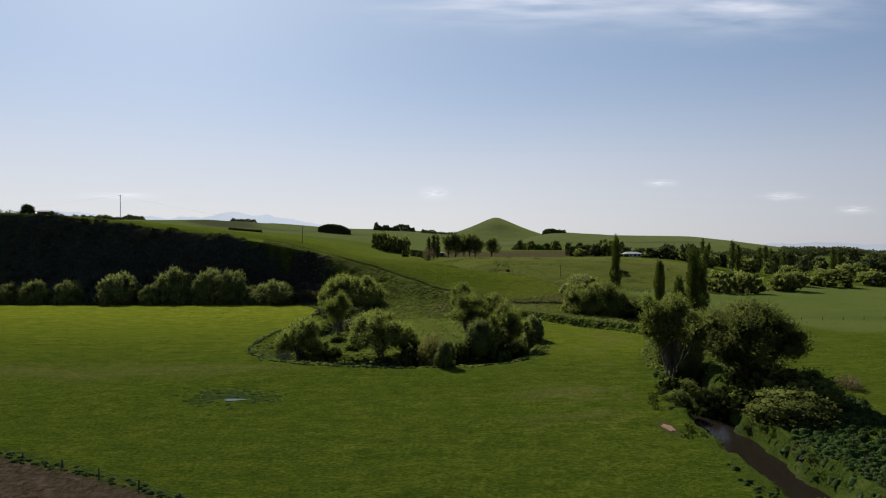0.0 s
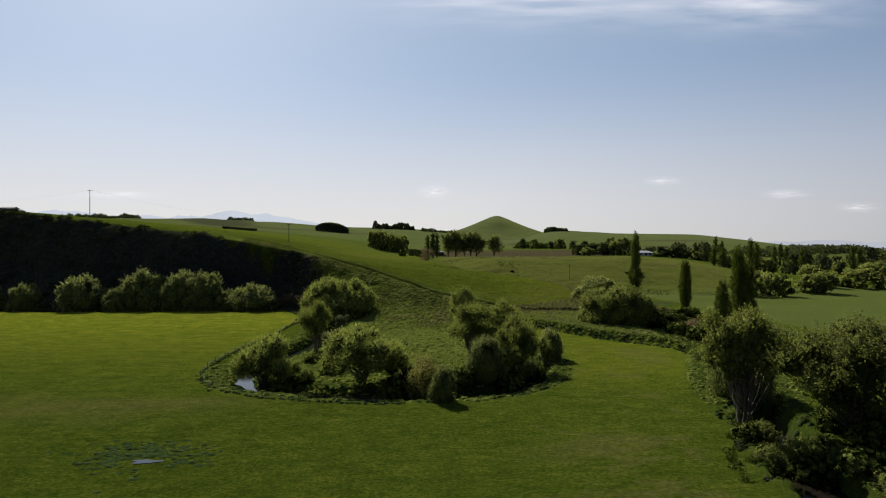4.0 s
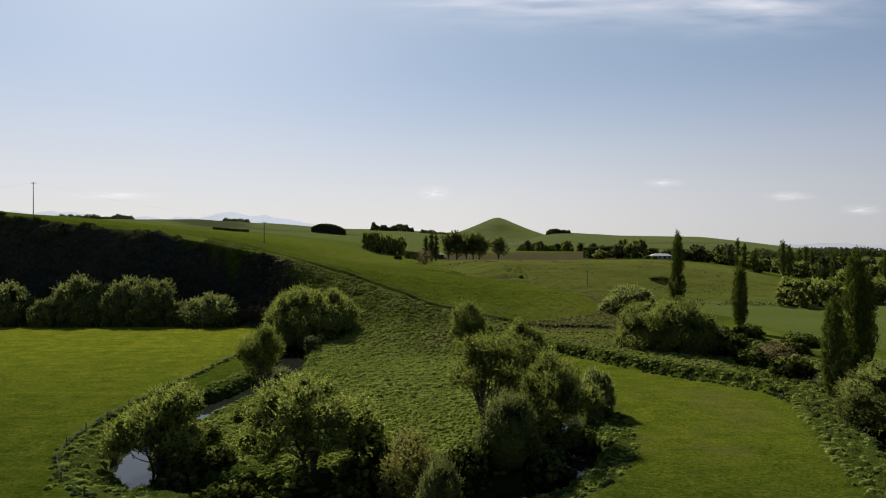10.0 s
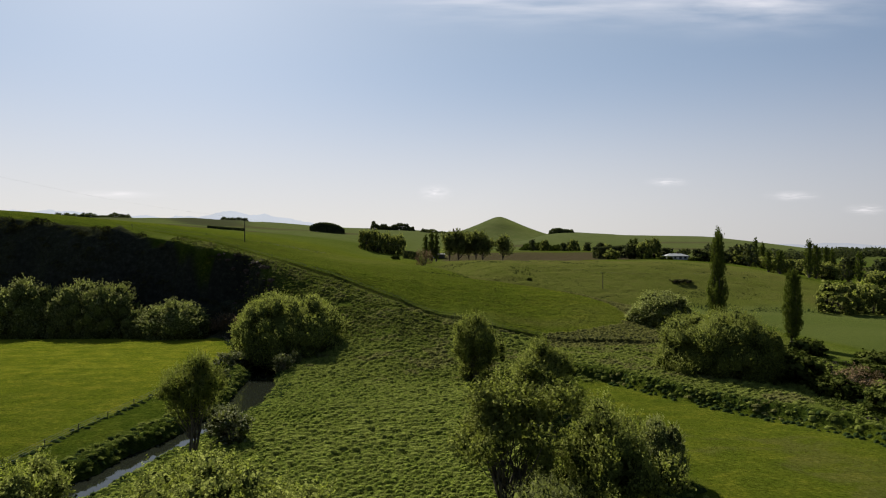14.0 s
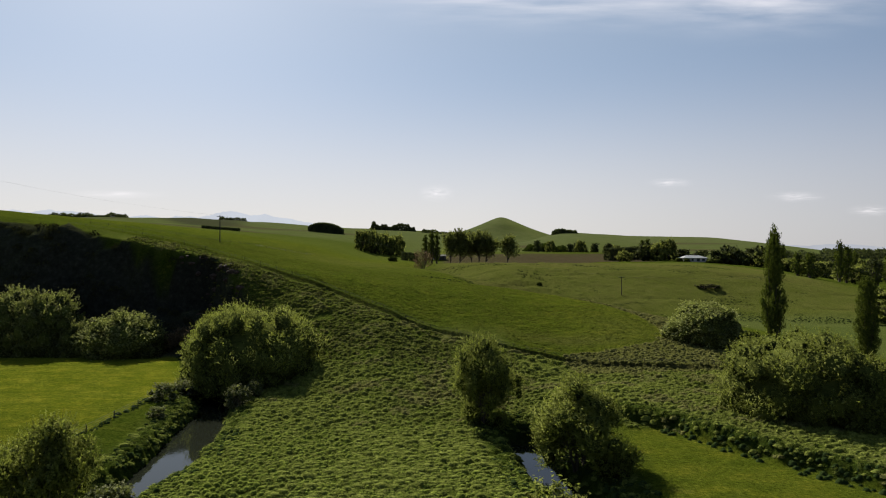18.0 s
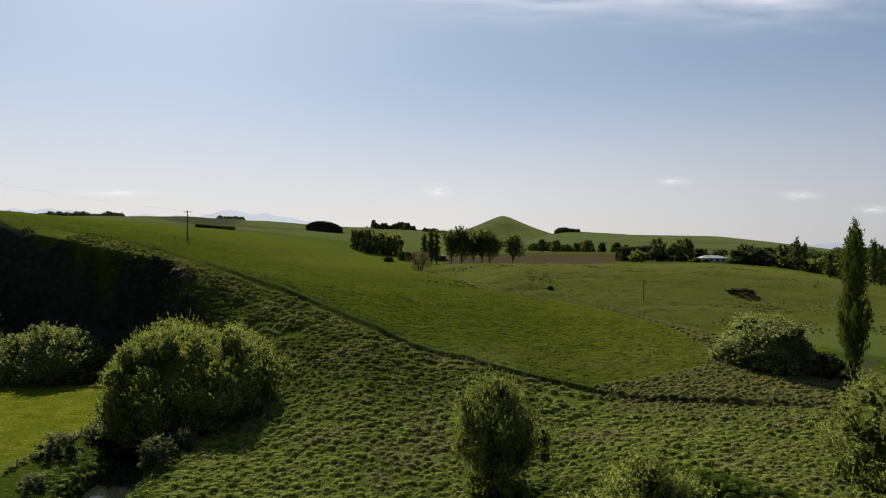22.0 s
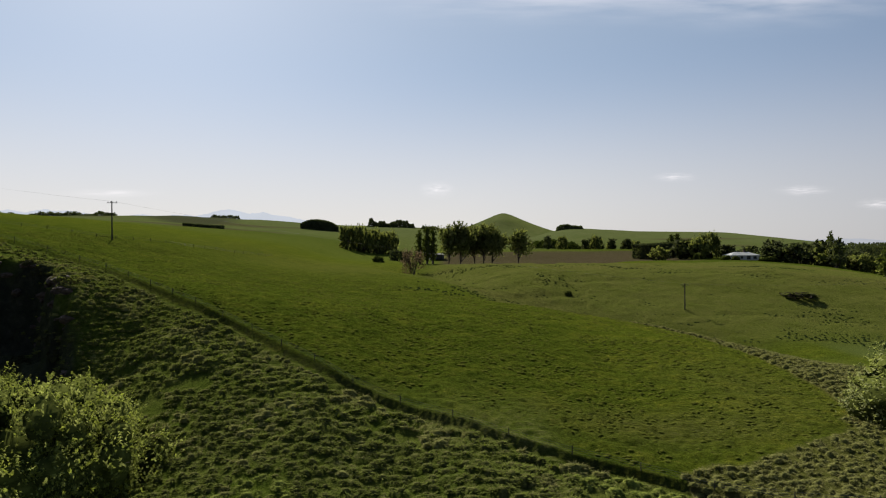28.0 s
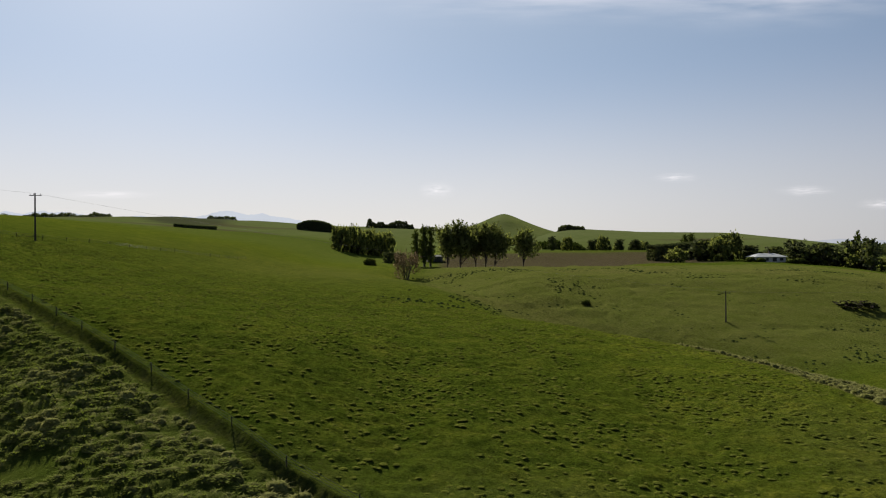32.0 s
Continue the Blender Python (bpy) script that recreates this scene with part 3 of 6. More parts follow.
def leaf_mesh(name, pts, outs, size, mat, rng, droop=0.5, spread=0.75, slim=0.38, extra=None, shape=1.0, soft=None, axes=None):
    """Small pointed leaf sprays at pts, facing roughly outwards."""
    n = len(pts)
    nor = outs + rng.normal(0, spread, (n, 3))
    nor /= np.linalg.norm(nor, axis=1, keepdims=True) + 1e-9
    axis = rng.normal(0, 1, (n, 3)) + np.array((0, 0, -droop * 2.2)) if axes is None else axes
    axis -= nor * np.sum(axis * nor, axis=1, keepdims=True)
    axis /= np.linalg.norm(axis, axis=1, keepdims=True) + 1e-9
    side = np.cross(nor, axis)
    s = size * rng.uniform(0.6, 1.35, (n, 1))
    v = np.empty((n, 4, 3))
    v[:, 0] = pts - axis * s
    v[:, 3] = pts + side * s * slim + nor * s * 0.12
    v[:, 2] = pts + axis * s
    v[:, 1] = pts - side * s * slim + nor * s * 0.12
    v, f = v.reshape(-1, 3), np.arange(4 * n).reshape(-1, 4)
    if extra:
        v, f = np.concatenate([v, np.array(extra[0])]), np.concatenate([f, 4 * n + np.array(extra[1])])
    me = raw_mesh(name, v * shape, f, mat)
    if soft is not None:            # leaves of one clump shade together
        vn = np.repeat(soft + rng.normal(0, 0.25, (n, 3)), 4, axis=0)
        if extra:
            mid = np.array(extra[0]).mean(axis=0)
            vn = np.concatenate([vn, np.array(extra[0]) - mid])
        vn /= np.linalg.norm(vn, axis=1, keepdims=True) + 1e-9
        me.polygons.foreach_set("use_smooth", np.ones(len(f), bool))
        me.normals_split_custom_set_from_vertices(vn.tolist())
    if extra:                       # the solid cores, their inner shade put into a darker colour
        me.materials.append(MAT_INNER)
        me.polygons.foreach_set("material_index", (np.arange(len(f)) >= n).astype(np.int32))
    return me


def crown_points(rng, blobs, count, shell=0.3):
    """Points near the outside of a heap of balls, given as x, y, z, radius, with the outward ways."""
    blobs = np.array(blobs)
    w = blobs[:, 3] ** 2
    pick = rng.choice(len(blobs), int(count * 2.2), p=w / w.sum())
    d = rng.normal(0, 1, (len(pick), 3))
    d /= np.linalg.norm(d, axis=1, keepdims=True)
    rad = 1 - shell * rng.random((len(pick), 1)) ** 1.6 + 0.12 * rng.normal(0, 1, (len(pick), 1)) * (rng.random((len(pick), 1)) < 0.35)
    p = blobs[pick, :3] + d * rad * blobs[pick, 3:4] * np.array((1, 1, 0.92))
    inside = np.zeros(len(p), bool)
    for b in blobs:
        inside |= np.sum((p - b[:3]) ** 2, axis=1) < (0.60 * b[3]) ** 2
    keep = ~inside
    return p[keep][:count], d[keep][:count]


def willow_parts(seed, count, leaf, mat, low=0.12, stems=3, gaps=0.0, droop=0.15, clump=1.0, balls=30, belly=0.40, core=0.72, asp=1.0, dome=False, puff=1.0, lobes=0, lift=0.55, shoot=0.075, slim=0.5):
    """Trunk and crown meshes of a willow of height 1 and half-width 0.5: limbs to balls of foliage, each ball a heap of small plumes. asp: its width by its height, which place() gives it."""
    rng = np.random.default_rng(seed)
    blobs, paths = [], []
    heads = []
    if lobes:
        heads.append((0.03, 0.0, 0.80))
    for k in range(lobes):
        a, q = 2 * math.pi * (k + rng.uniform(-0.3, 0.3)) / lobes, rng.uniform(0.16, 0.40) * asp
        heads.append((q * math.cos(a), q * math.sin(a), low + 0.18 + (0.66 - low) * (1.06 - 0.85 * (q / (0.42 * asp)) ** 2) * rng.uniform(0.55, 1.05)))
    for _ in range(int(balls * max(1.0, asp))):
        a, e = rng.uniform(0, 2 * math.pi), rng.uniform(0.0, 1.0)
        h = low + 0.14 + (0.82 - low - 0.14) * e ** 0.9
        prof = math.sqrt(max(0.06, 1 - ((h - belly) / (0.92 - belly)) ** 2))
        r = rng.uniform(0.3, 1.0) ** 0.6 * (0.5 * asp - 0.13 * min(1.0, asp)) * prof
        if dome:                    # balls spread evenly under a smooth dome
            up = rng.uniform(-0.12, 0.97)
            r, h = (1 - abs(up) ** 2.4) ** 0.417 * (0.5 * asp - 0.11) * rng.uniform(0.80, 1.04), max(0.02, 0.10 + 0.76 * up * rng.uniform(0.9, 1.04))
        if heads and rng.random() < 0.72:      # foliage gathered in uneven heads
            hx, hy, hz = heads[int(rng.integers(0, len(heads)))]
            q = rng.normal(0, 0.085, 3)
            hx, hy, h = hx + q[0], hy + q[1], min(0.9, hz + q[2])
            a, r = math.atan2(hy, hx), math.hypot(hx, hy)
        blobs.append((r * math.cos(a), r * math.sin(a), h, rng.uniform(0.09, 0.16) * puff * min(1.15, asp ** 0.5)))
    blobs.append((0.03, 0.02, 0.80, 0.15))
    blobs.append((-0.09, 0.05, 0.50, 0.26))
    if dome:
        blobs += [(0.24 * asp * math.cos(k), 0.24 * asp * math.sin(k), 0.36, 0.26) for k in range(6)]
    if gaps:
        blobs = [b for b in blobs if rng.random() > gaps]
    for s in range(stems):
        a = 2 * math.pi * s / stems + rng.uniform(-0.5, 0.5)
        lean = rng.uniform(0.06, 0.18) * asp
        p0 = np.array((0.03 * math.cos(a), 0.03 * math.sin(a), -0.03))
        p2 = np.array((lean * math.cos(a), lean * math.sin(a), 0.44))
        path = []
        for i in range(7):
            t = i / 6
            p = p0 + (p2 - p0) * t + rng.normal(0, 0.008, 3)
            path.append((*p, 0.018 * (1 - 0.6 * t)))
        paths.append(path)
        for b in blobs[s::stems]:
            t0 = int(rng.integers(2, 7))
            q, e = np.array(path[t0][:3]), np.array(b[:3])
            mid = 0.5 * (q + e) + rng.normal(0, 0.02, 3) + np.array((0, 0, -0.03))
            r0 = path[t0][3] * 0.5
            paths.append([(*q, r0), (*mid, r0 * 0.6), (*(0.25 * mid + 0.75 * e), r0 * 0.35), (*(e + (e - mid) * 0.35), r0 * 0.1)])
    # leafy shoots that rise outwards from the balls
    per = 13
    c, out = crown_points(rng, blobs, int(count * 0.74) // per, 0.34)
    ok = c[:, 2] > low + 0.02
    c, out = c[ok], out[ok]
    way = 0.75 * out + np.array((0, 0, lift)) + rng.normal(0, 0.30, c.shape)
    way /= np.linalg.norm(way, axis=1, keepdims=True) + 1e-9
    reach = shoot * rng.uniform(0.45, 1.5, len(c)) * clump
    pick = np.repeat(np.arange(len(c)), per)
    t = rng.uniform(0.0, 1.0, (len(pick), 1))
    axes1 = 0.8 * way[pick] + rng.normal(0, 0.5, (len(pick), 3)) - np.array((0, 0, droop)) * t
    axes1 /= np.linalg.norm(axes1, axis=1, keepdims=True) + 1e-9
    p1 = c[pick] + way[pick] * reach[pick, None] * t - np.array((0, 0, 0.35 * droop)) * reach[pick, None] * t * t + axes1 * leaf * 0.8
    d1 = out[pick]
    p2, d2 = crown_points(rng, blobs, count - len(pick), 0.6)
    axes2 = 0.5 * d2 + rng.normal(0, 0.7, d2.shape) + np.array((0, 0, 0.4 * lift))
    p, d, axes = np.concatenate([p1, p2]), np.concatenate([d1, d2]), np.concatenate([axes1, axes2])
    d[:, 2] += 0.3
    vs, fs = tubes(paths, 5)
    shape = np.array((1 / asp, 1 / asp, 1.0))
    hub = np.array((0, 0, 0.22 if dome else 0.5 * (low + 0.7)))
    wide = (p - hub) / np.array((0.5 * asp, 0.5 * asp, 0.6))
    wide /= np.linalg.norm(wide, axis=1, keepdims=True) + 1e-9
    own = np.concatenate([d1, d2])
    own /= np.linalg.norm(own, axis=1, keepdims=True) + 1e-9
    tone = np.concatenate([rng.normal(0, 0.5, c.shape)[pick], rng.normal(0, 0.5, p2.shape)])       # one turn for all leaves of a shoot
    soft = 0.36 * wide + 0.33 * own + tone
    sizes = np.where(np.arange(len(p)) < len(p1), leaf, leaf * 1.2)[:, None]
    # solid cores added inside each ball, shade-toned, to stop sunlight through the crown
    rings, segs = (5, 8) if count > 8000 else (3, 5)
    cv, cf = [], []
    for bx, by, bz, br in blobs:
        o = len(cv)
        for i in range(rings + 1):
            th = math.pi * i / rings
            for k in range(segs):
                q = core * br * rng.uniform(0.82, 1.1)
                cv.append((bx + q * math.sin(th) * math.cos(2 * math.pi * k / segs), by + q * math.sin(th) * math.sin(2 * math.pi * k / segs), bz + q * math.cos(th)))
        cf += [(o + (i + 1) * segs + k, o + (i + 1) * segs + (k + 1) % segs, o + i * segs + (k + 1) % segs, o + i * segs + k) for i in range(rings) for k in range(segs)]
    # one larger hidden hull, added so the sun can't pass through the crown
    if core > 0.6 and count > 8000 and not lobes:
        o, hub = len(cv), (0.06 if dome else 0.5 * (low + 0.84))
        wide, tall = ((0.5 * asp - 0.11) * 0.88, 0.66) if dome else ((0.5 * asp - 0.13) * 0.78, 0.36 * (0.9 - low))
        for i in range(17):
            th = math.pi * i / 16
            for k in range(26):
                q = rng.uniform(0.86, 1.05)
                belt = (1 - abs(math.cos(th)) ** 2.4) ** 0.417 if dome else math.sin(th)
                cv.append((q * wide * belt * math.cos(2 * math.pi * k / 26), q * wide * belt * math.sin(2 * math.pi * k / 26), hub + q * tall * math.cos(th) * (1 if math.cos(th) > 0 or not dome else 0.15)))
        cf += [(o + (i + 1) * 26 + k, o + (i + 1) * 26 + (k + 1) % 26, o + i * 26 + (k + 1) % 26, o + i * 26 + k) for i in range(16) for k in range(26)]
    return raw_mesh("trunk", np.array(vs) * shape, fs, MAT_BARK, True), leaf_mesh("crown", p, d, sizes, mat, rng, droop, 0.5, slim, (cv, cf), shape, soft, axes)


def poplar_parts(seed, count):
    """Limbs, leaf places, outward ways, shoot ways and shade-toned inner core of an upright poplar of height 1 and
    half-width 0.5.
    """
    rng = np.random.default_rng(seed)

    def girth(h):
        return 0.5 * np.minimum(1, (h / 0.30) ** 0.7) * np.clip(1 - np.maximum(0.0, h - 0.42) / 0.60, 0.0, 1) ** 0.65

    paths = [[(0, 0, -0.02, 0.11), (0.01, 0, 0.3, 0.08), (0, 0.01, 0.7, 0.04), (0, 0, 0.97, 0.008)]]
    for i in range(26):
        h, a = 0.05 + 0.72 * i / 25, rng.uniform(0, 2 * math.pi)
        r = float(girth(np.array(h + 0.12))) * rng.uniform(0.5, 0.9)
        paths.append([(0, 0, h, 0.03), (r * 0.7 * math.cos(a), r * 0.7 * math.sin(a), h + 0.06, 0.018), (r * math.cos(a), r * math.sin(a), h + 0.19, 0.004)])
    n, plumes = count // 10, 46
    ph = 0.03 + 0.76 * (np.arange(plumes) + rng.random(plumes)) / plumes
    pa = np.arange(plumes) * 2.4 + rng.normal(0, 0.3, plumes)
    pr = girth(ph + 0.08) * rng.uniform(0.35, 0.95, plumes)
    own = rng.integers(0, plumes, n)                      # steep plumes of foliage with dark gaps between them
    t = rng.random(n) ** 0.8
    tall = 0.17 + 0.07 * hash2(own, own * 0 + seed, 3)
    h = ph[own] + tall * t
    thick = 0.17 * np.sin(np.pi * np.clip(0.12 + 0.88 * t, 0, 1)) ** 0.7
    a = pa[own]
    r = np.minimum(pr[own] * (0.75 + 0.35 * t), 1.05 * girth(np.minimum(h, 0.985)) + 0.02)
    off = rng.normal(0, 1, (n, 3))
    off /= np.linalg.norm(off, axis=1, keepdims=True)
    c = np.stack([r * np.cos(a), r * np.sin(a), h], 1) + off * thick[:, None] * np.array((1, 1, 0.06))
    out = off + np.stack([0.6 * np.cos(a), 0.6 * np.sin(a), np.full(n, 0.2)], 1)
    way = np.stack([0.22 * np.cos(a), 0.22 * np.sin(a), np.ones(n)], 1) + rng.normal(0, 0.16, (n, 3))
    pick, t = np.repeat(np.arange(n), 10), rng.random((n * 10, 1))
    p = c[pick] + way[pick] * np.array((0.16, 0.16, 0.035)) * t + rng.normal(0, 1, (n * 10, 3)) * np.array((0.03, 0.03, 0.007))
    axes = way[pick] + rng.normal(0, 0.45, (n * 10, 3))
    cv = [(0.40 * float(girth(np.array(hh))) * math.cos(2 * math.pi * k / 8), 0.40 * float(girth(np.array(hh))) * math.sin(2 * math.pi * k / 8), hh)
          for hh in np.linspace(0.06, 0.93, 12) for k in range(8)]
    cf = [(i * 8 + k, i * 8 + (k + 1) % 8, (i + 1) * 8 + (k + 1) % 8, (i + 1) * 8 + k) for i in range(11) for k in range(8)]
    return paths, p, out[pick], axes, (cv, cf), rng


# ---- the ground ----
def spaced(stops):
    out = []
    for (a, step), (b, _) in zip(stops, stops[1:]):
        out += list(np.arange(a, b - step * 0.4, step))
    return np.array(out + [stops[-1][0]])


def grow(a, b, first, ratio):
    out, s = [], first
    while a < b:
        out.append(a)
        a += s
        s *= ratio
    return out + [b]


gx = np.concatenate([-np.array(grow(200, 4600, 5, 1.09))[::-1], spaced([(-199, 2.0), (-90, 1.0), (-54, 0.32), (60, 1.0), (110, 2.0), (199, 2)]), grow(201, 4600, 5, 1.09)])
gy = np.concatenate([-np.array(grow(0, 1500, 8, 1.3))[::-1], spaced([(4, 4.0), (40, 0.9), (118, 0.45), (186, 0.32), (280, 0.6), (310, 0.9), (400, 1.4), (440, 2.0), (520, 3.0), (560, 3)]), grow(566, 4700, 6, 1.035)])
GX, GY = np.meshgrid(gx, gy)
GZ = ground_z(GX, GY)
ROUGH = rough_cover(GX, GY)
MOUND_Z, MOUND_TOP = mounds(GX + 0.42 * vnoise(GX / 1.1, GY / 1.1, 27) + 0.16 * vnoise(GX / 0.45, GY / 0.45, 21), GY + 0.36 * vnoise(GX / 1.1, GY / 1.1, 28))
inner = sstep(-90, -70, GX) * sstep(64, 58, GX)
scarp_d = line_dist(GX, GY, SCARP)
rank = sstep(-5.5, -4.0, scarp_d) * sstep(3.0, 1.8, scarp_d) * sstep(15, 20, GX) * (GY < 215) + sstep(7.5, 5.5, np.abs(line_dist(GX, GY, OXBOW))) + sstep(12, 9, np.abs(line_dist(GX, GY, RIVER)))
fence_d = line_dist(GX, GY, FENCE)
rank = np.maximum(rank, 0.3 * sstep(-24, -9, fence_d) * (fence_d < -0.5) * sstep(22, 2, GX) * sstep(-70, -50, GX))
GZ = GZ + ROUGH * inner * (MOUND_Z * (0.60 + 0.5 * np.clip(rank, 0, 1)) + 0.06 * vnoise(GX / 0.7, GY / 0.7, 22))
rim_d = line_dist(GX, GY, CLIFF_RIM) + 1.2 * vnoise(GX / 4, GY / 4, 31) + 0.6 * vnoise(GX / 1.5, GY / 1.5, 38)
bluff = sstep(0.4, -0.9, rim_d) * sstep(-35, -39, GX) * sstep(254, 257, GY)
GZ = GZ + bluff * (1.0 * vnoise(GX / 5, GY / 5, 32) + 0.6 * vnoise(GX / 2.2, GY / 2.2, 33))
hill2 = sstep(318, 345, GY - 0.35 * (60 - GX) * (GX < 60)) * sstep(-15, 5, GX) * sstep(190, 150, GX) * sstep(455, 440, GY)
GZ = GZ + hill2 * (0.42 * np.maximum(0, vnoise(GX / 2.0, GY / 1.7, 25) - 0.1) + 0.5 * np.abs(vnoise(GX / 17, GY / 7, 24)))
spur = sstep(0.5, 2.5, line_dist(GX, GY, FENCE)) * sstep(-120, -60, GX) * (1 - past_spur(GX, GY)) * sstep(60, 50, GX) * sstep(420, 330, GY)
GZ = GZ + spur * (0.20 * np.maximum(0, vnoise(GX / 1.0, GY / 0.75, 26)) + 0.20 * np.maximum(0, vnoise(GX / 0.7, GY / 0.6, 29)) + 0.05 * vnoise(GX / 3.5, GY / 2.5, 34))

clod = sstep(0.5, -1.0, line_dist(GX, GY, SOIL_FENCE)) * (GY < 110)
GZ = GZ + clod * 0.12 * vnoise(GX / 0.8, GY / 0.8, 48)
ny, nx = GX.shape
gi = np.arange(ny * nx).reshape(ny, nx)
quads = np.stack([gi[:-1, :-1], gi[:-1, 1:], gi[1:, 1:], gi[1:, :-1]], axis=-1).reshape(-1, 4)
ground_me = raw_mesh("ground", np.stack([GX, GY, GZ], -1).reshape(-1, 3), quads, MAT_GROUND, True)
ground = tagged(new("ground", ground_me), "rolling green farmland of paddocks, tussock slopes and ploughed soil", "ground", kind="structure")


def cover(name, values):
    a = ground_me.attributes.new(name, "FLOAT", "POINT")
    a.data.foreach_set("value", np.clip(values, 0, 1).astype(np.float32).ravel())


wob5 = 4 * vnoise(GX / 9, GY / 9, 41)
soil = sstep(0.5, -1.0, line_dist(GX, GY, SOIL_FENCE)) * (GY < 110)
soil = np.maximum(soil, sstep(-4, 4, GX) * sstep(135, 120, GX - 0.2 * (GY - 500)) * sstep(484, 490, GY + 0.2 * wob5) * sstep(600, 585, GY) * 0.9)
soil = np.maximum(soil, sstep(-12, -2, GX) * sstep(60, 45, GX) * sstep(462, 470, GY) * sstep(520, 505, GY) * 0.9)
soil = np.maximum(soil, 0.8 * sstep(0.55, 0.75, vnoise(GX / 160, GY / 90, 44)) * sstep(700, 900, GY))
fd = line_dist(GX, GY, FENCE)
soil = np.maximum(soil, 0.25 * sstep(-1.2, -0.7, fd) * sstep(0.25, -0.2, fd) * sstep(-75, -55, GX) * sstep(57, 50, GX))
soil = np.maximum(soil, bell(GX, GY, 28.3, 79.5, 0.9, 2.4))
cover("soil", soil)
cover("tussock", np.maximum(ROUGH, 0.75 * hill2))
# a dark fallow field on the far skyline
fan = GX / np.maximum(GY - 80, 1)
fallow = 0.9 * sstep(-0.455, -0.44, fan) * sstep(-0.30, -0.325, fan) * sstep(1240, 1280, GY - 26000 * (fan + 0.38) ** 2) * (GY < 2300)
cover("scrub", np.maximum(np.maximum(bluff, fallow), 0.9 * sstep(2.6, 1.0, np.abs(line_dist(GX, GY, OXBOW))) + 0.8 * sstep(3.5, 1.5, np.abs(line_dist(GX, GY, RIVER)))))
# valley crop and far field blocks; distant terms pale the land like haze
cover("crop_and_haze", sstep(101, 106, GX + 0.15 * (GY - 200)) * sstep(165, 175, GY) * sstep(340, 320, GY - 0.35 * (GX - 90)) * sstep(420, 380, GX) * sstep(2.5, 1.0, land(GX, GY))
      + sstep(440, 520, GY) * (0.4 + 0.5 * sstep(700, 1200, GY)) * sstep(60, -20, GX - 0.1 * GY) + 0.5 * sstep(800, 1500, GY) + 0.4 * (hash2(np.floor((GX + 0.3 * GY) / 150), np.floor((GY - 0.2 * GX) / 190), 5) > 0.5) * sstep(760, 800, GY))
straw = 0.42 * sstep(0.15, 0.7, vnoise(GX / 11, GY / 6, 42) + 0.6 * vnoise(GX / 2.2, GY / 1.2, 49)) * sstep(5, 20, GX) * sstep(55, 40, GX) * sstep(60, 80, GY) * sstep(190, 170, GY)
straw = straw * (1 - np.clip(rank, 0, 1))
straw = np.maximum(straw, 0.40 * np.exp(-((GY - 121 - 0.06 * GX + wob5) / 6) ** 2) * sstep(-20, -40, GX) * sstep(-160, -110, GX))
straw = np.maximum(straw, 0.22 * bell(GX, GY, 40, 262, 8, 12) + 0.35 * bell(GX, GY, 26, 250, 12, 4) + 0.3 * bell(GX, GY, -30, 390, 40, 45))
straw = np.maximum(straw, hill2 * (0.36 + 0.22 * sstep(0.0, 0.6, vnoise(GX / 25, GY / 18, 43))))
edge = line_dist(GX, GY, SPUR_EDGE)
straw = np.maximum(straw, 0.55 * past_spur(GX, GY) + 0.45 * np.exp(-((edge - 0.4) / 0.8) ** 2) * sstep(246, 252, GY) * sstep(325, 315, GY))
cover("straw", straw)
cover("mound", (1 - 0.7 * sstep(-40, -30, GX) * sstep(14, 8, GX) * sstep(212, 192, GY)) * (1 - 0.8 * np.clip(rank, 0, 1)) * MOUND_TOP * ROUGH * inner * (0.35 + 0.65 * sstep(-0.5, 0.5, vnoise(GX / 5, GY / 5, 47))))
lf = line_dist(GX, GY, LOOP_FENCE)
cover("lush", 0.42 * sstep(16, 26, GX) * sstep(72, 60, GX) * sstep(118, 150, GY) * sstep(212, 200, GY) + sstep(112, 215, GY + wob5) * sstep(0.5, -1.0, lf) * sstep(262, 256, GY) * sstep(-20, -34, GX) * (0.74 + 0.22 * sstep(190, 225, GY)) + (0.10 + 0.22 * sstep(8, 40, GX) * sstep(330, 300, GY) + 0.19 * sstep(330, 420, GY)) * sstep(0.5, 2.5, fd) * (1 - past_spur(GX, GY)) * (1 - hill2) * sstep(120, 60, GX) * sstep(700, 500, GY) * (GY > 220))
# how much painted haze, growing with distance
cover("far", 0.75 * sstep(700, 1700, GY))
cover("rank", np.clip(rank, 0, 1))


def ribbon(name, line, half, z, mat, label):
    """A level sheet of water along a line."""
    p = np.array(line)
    t = np.gradient(p, axis=0)
    t /= np.linalg.norm(t, axis=1, keepdims=True)
    s = np.stack([-t[:, 1], t[:, 0]], 1) * half
    v = np.concatenate([np.c_[p + s, np.full(len(p), z)], np.c_[p - s, np.full(len(p), z)]])
    k = len(p)
    f = [(i, i + 1, k + i + 1, k + i) for i in range(k - 1)]
    return tagged(new(name, raw_mesh(name, v, f, mat, True)), label, "water", kind="structure")


ribbon("oxbow_water", OXBOW, 5.0, -2.3, MAT_WATER, "still dark water of an oxbow between grassy banks")
ribbon("river_water", RIVER, 4.5, -2.6, MAT_DULL_WATER, "dark narrow river between overgrown banks")


# ---- trees ----
def thing(name, label, category, group, parts):
    e = new(name)
    tagged(e, label, category, group)
    for pn, me in parts:
        part(pn, me, e)
    return e


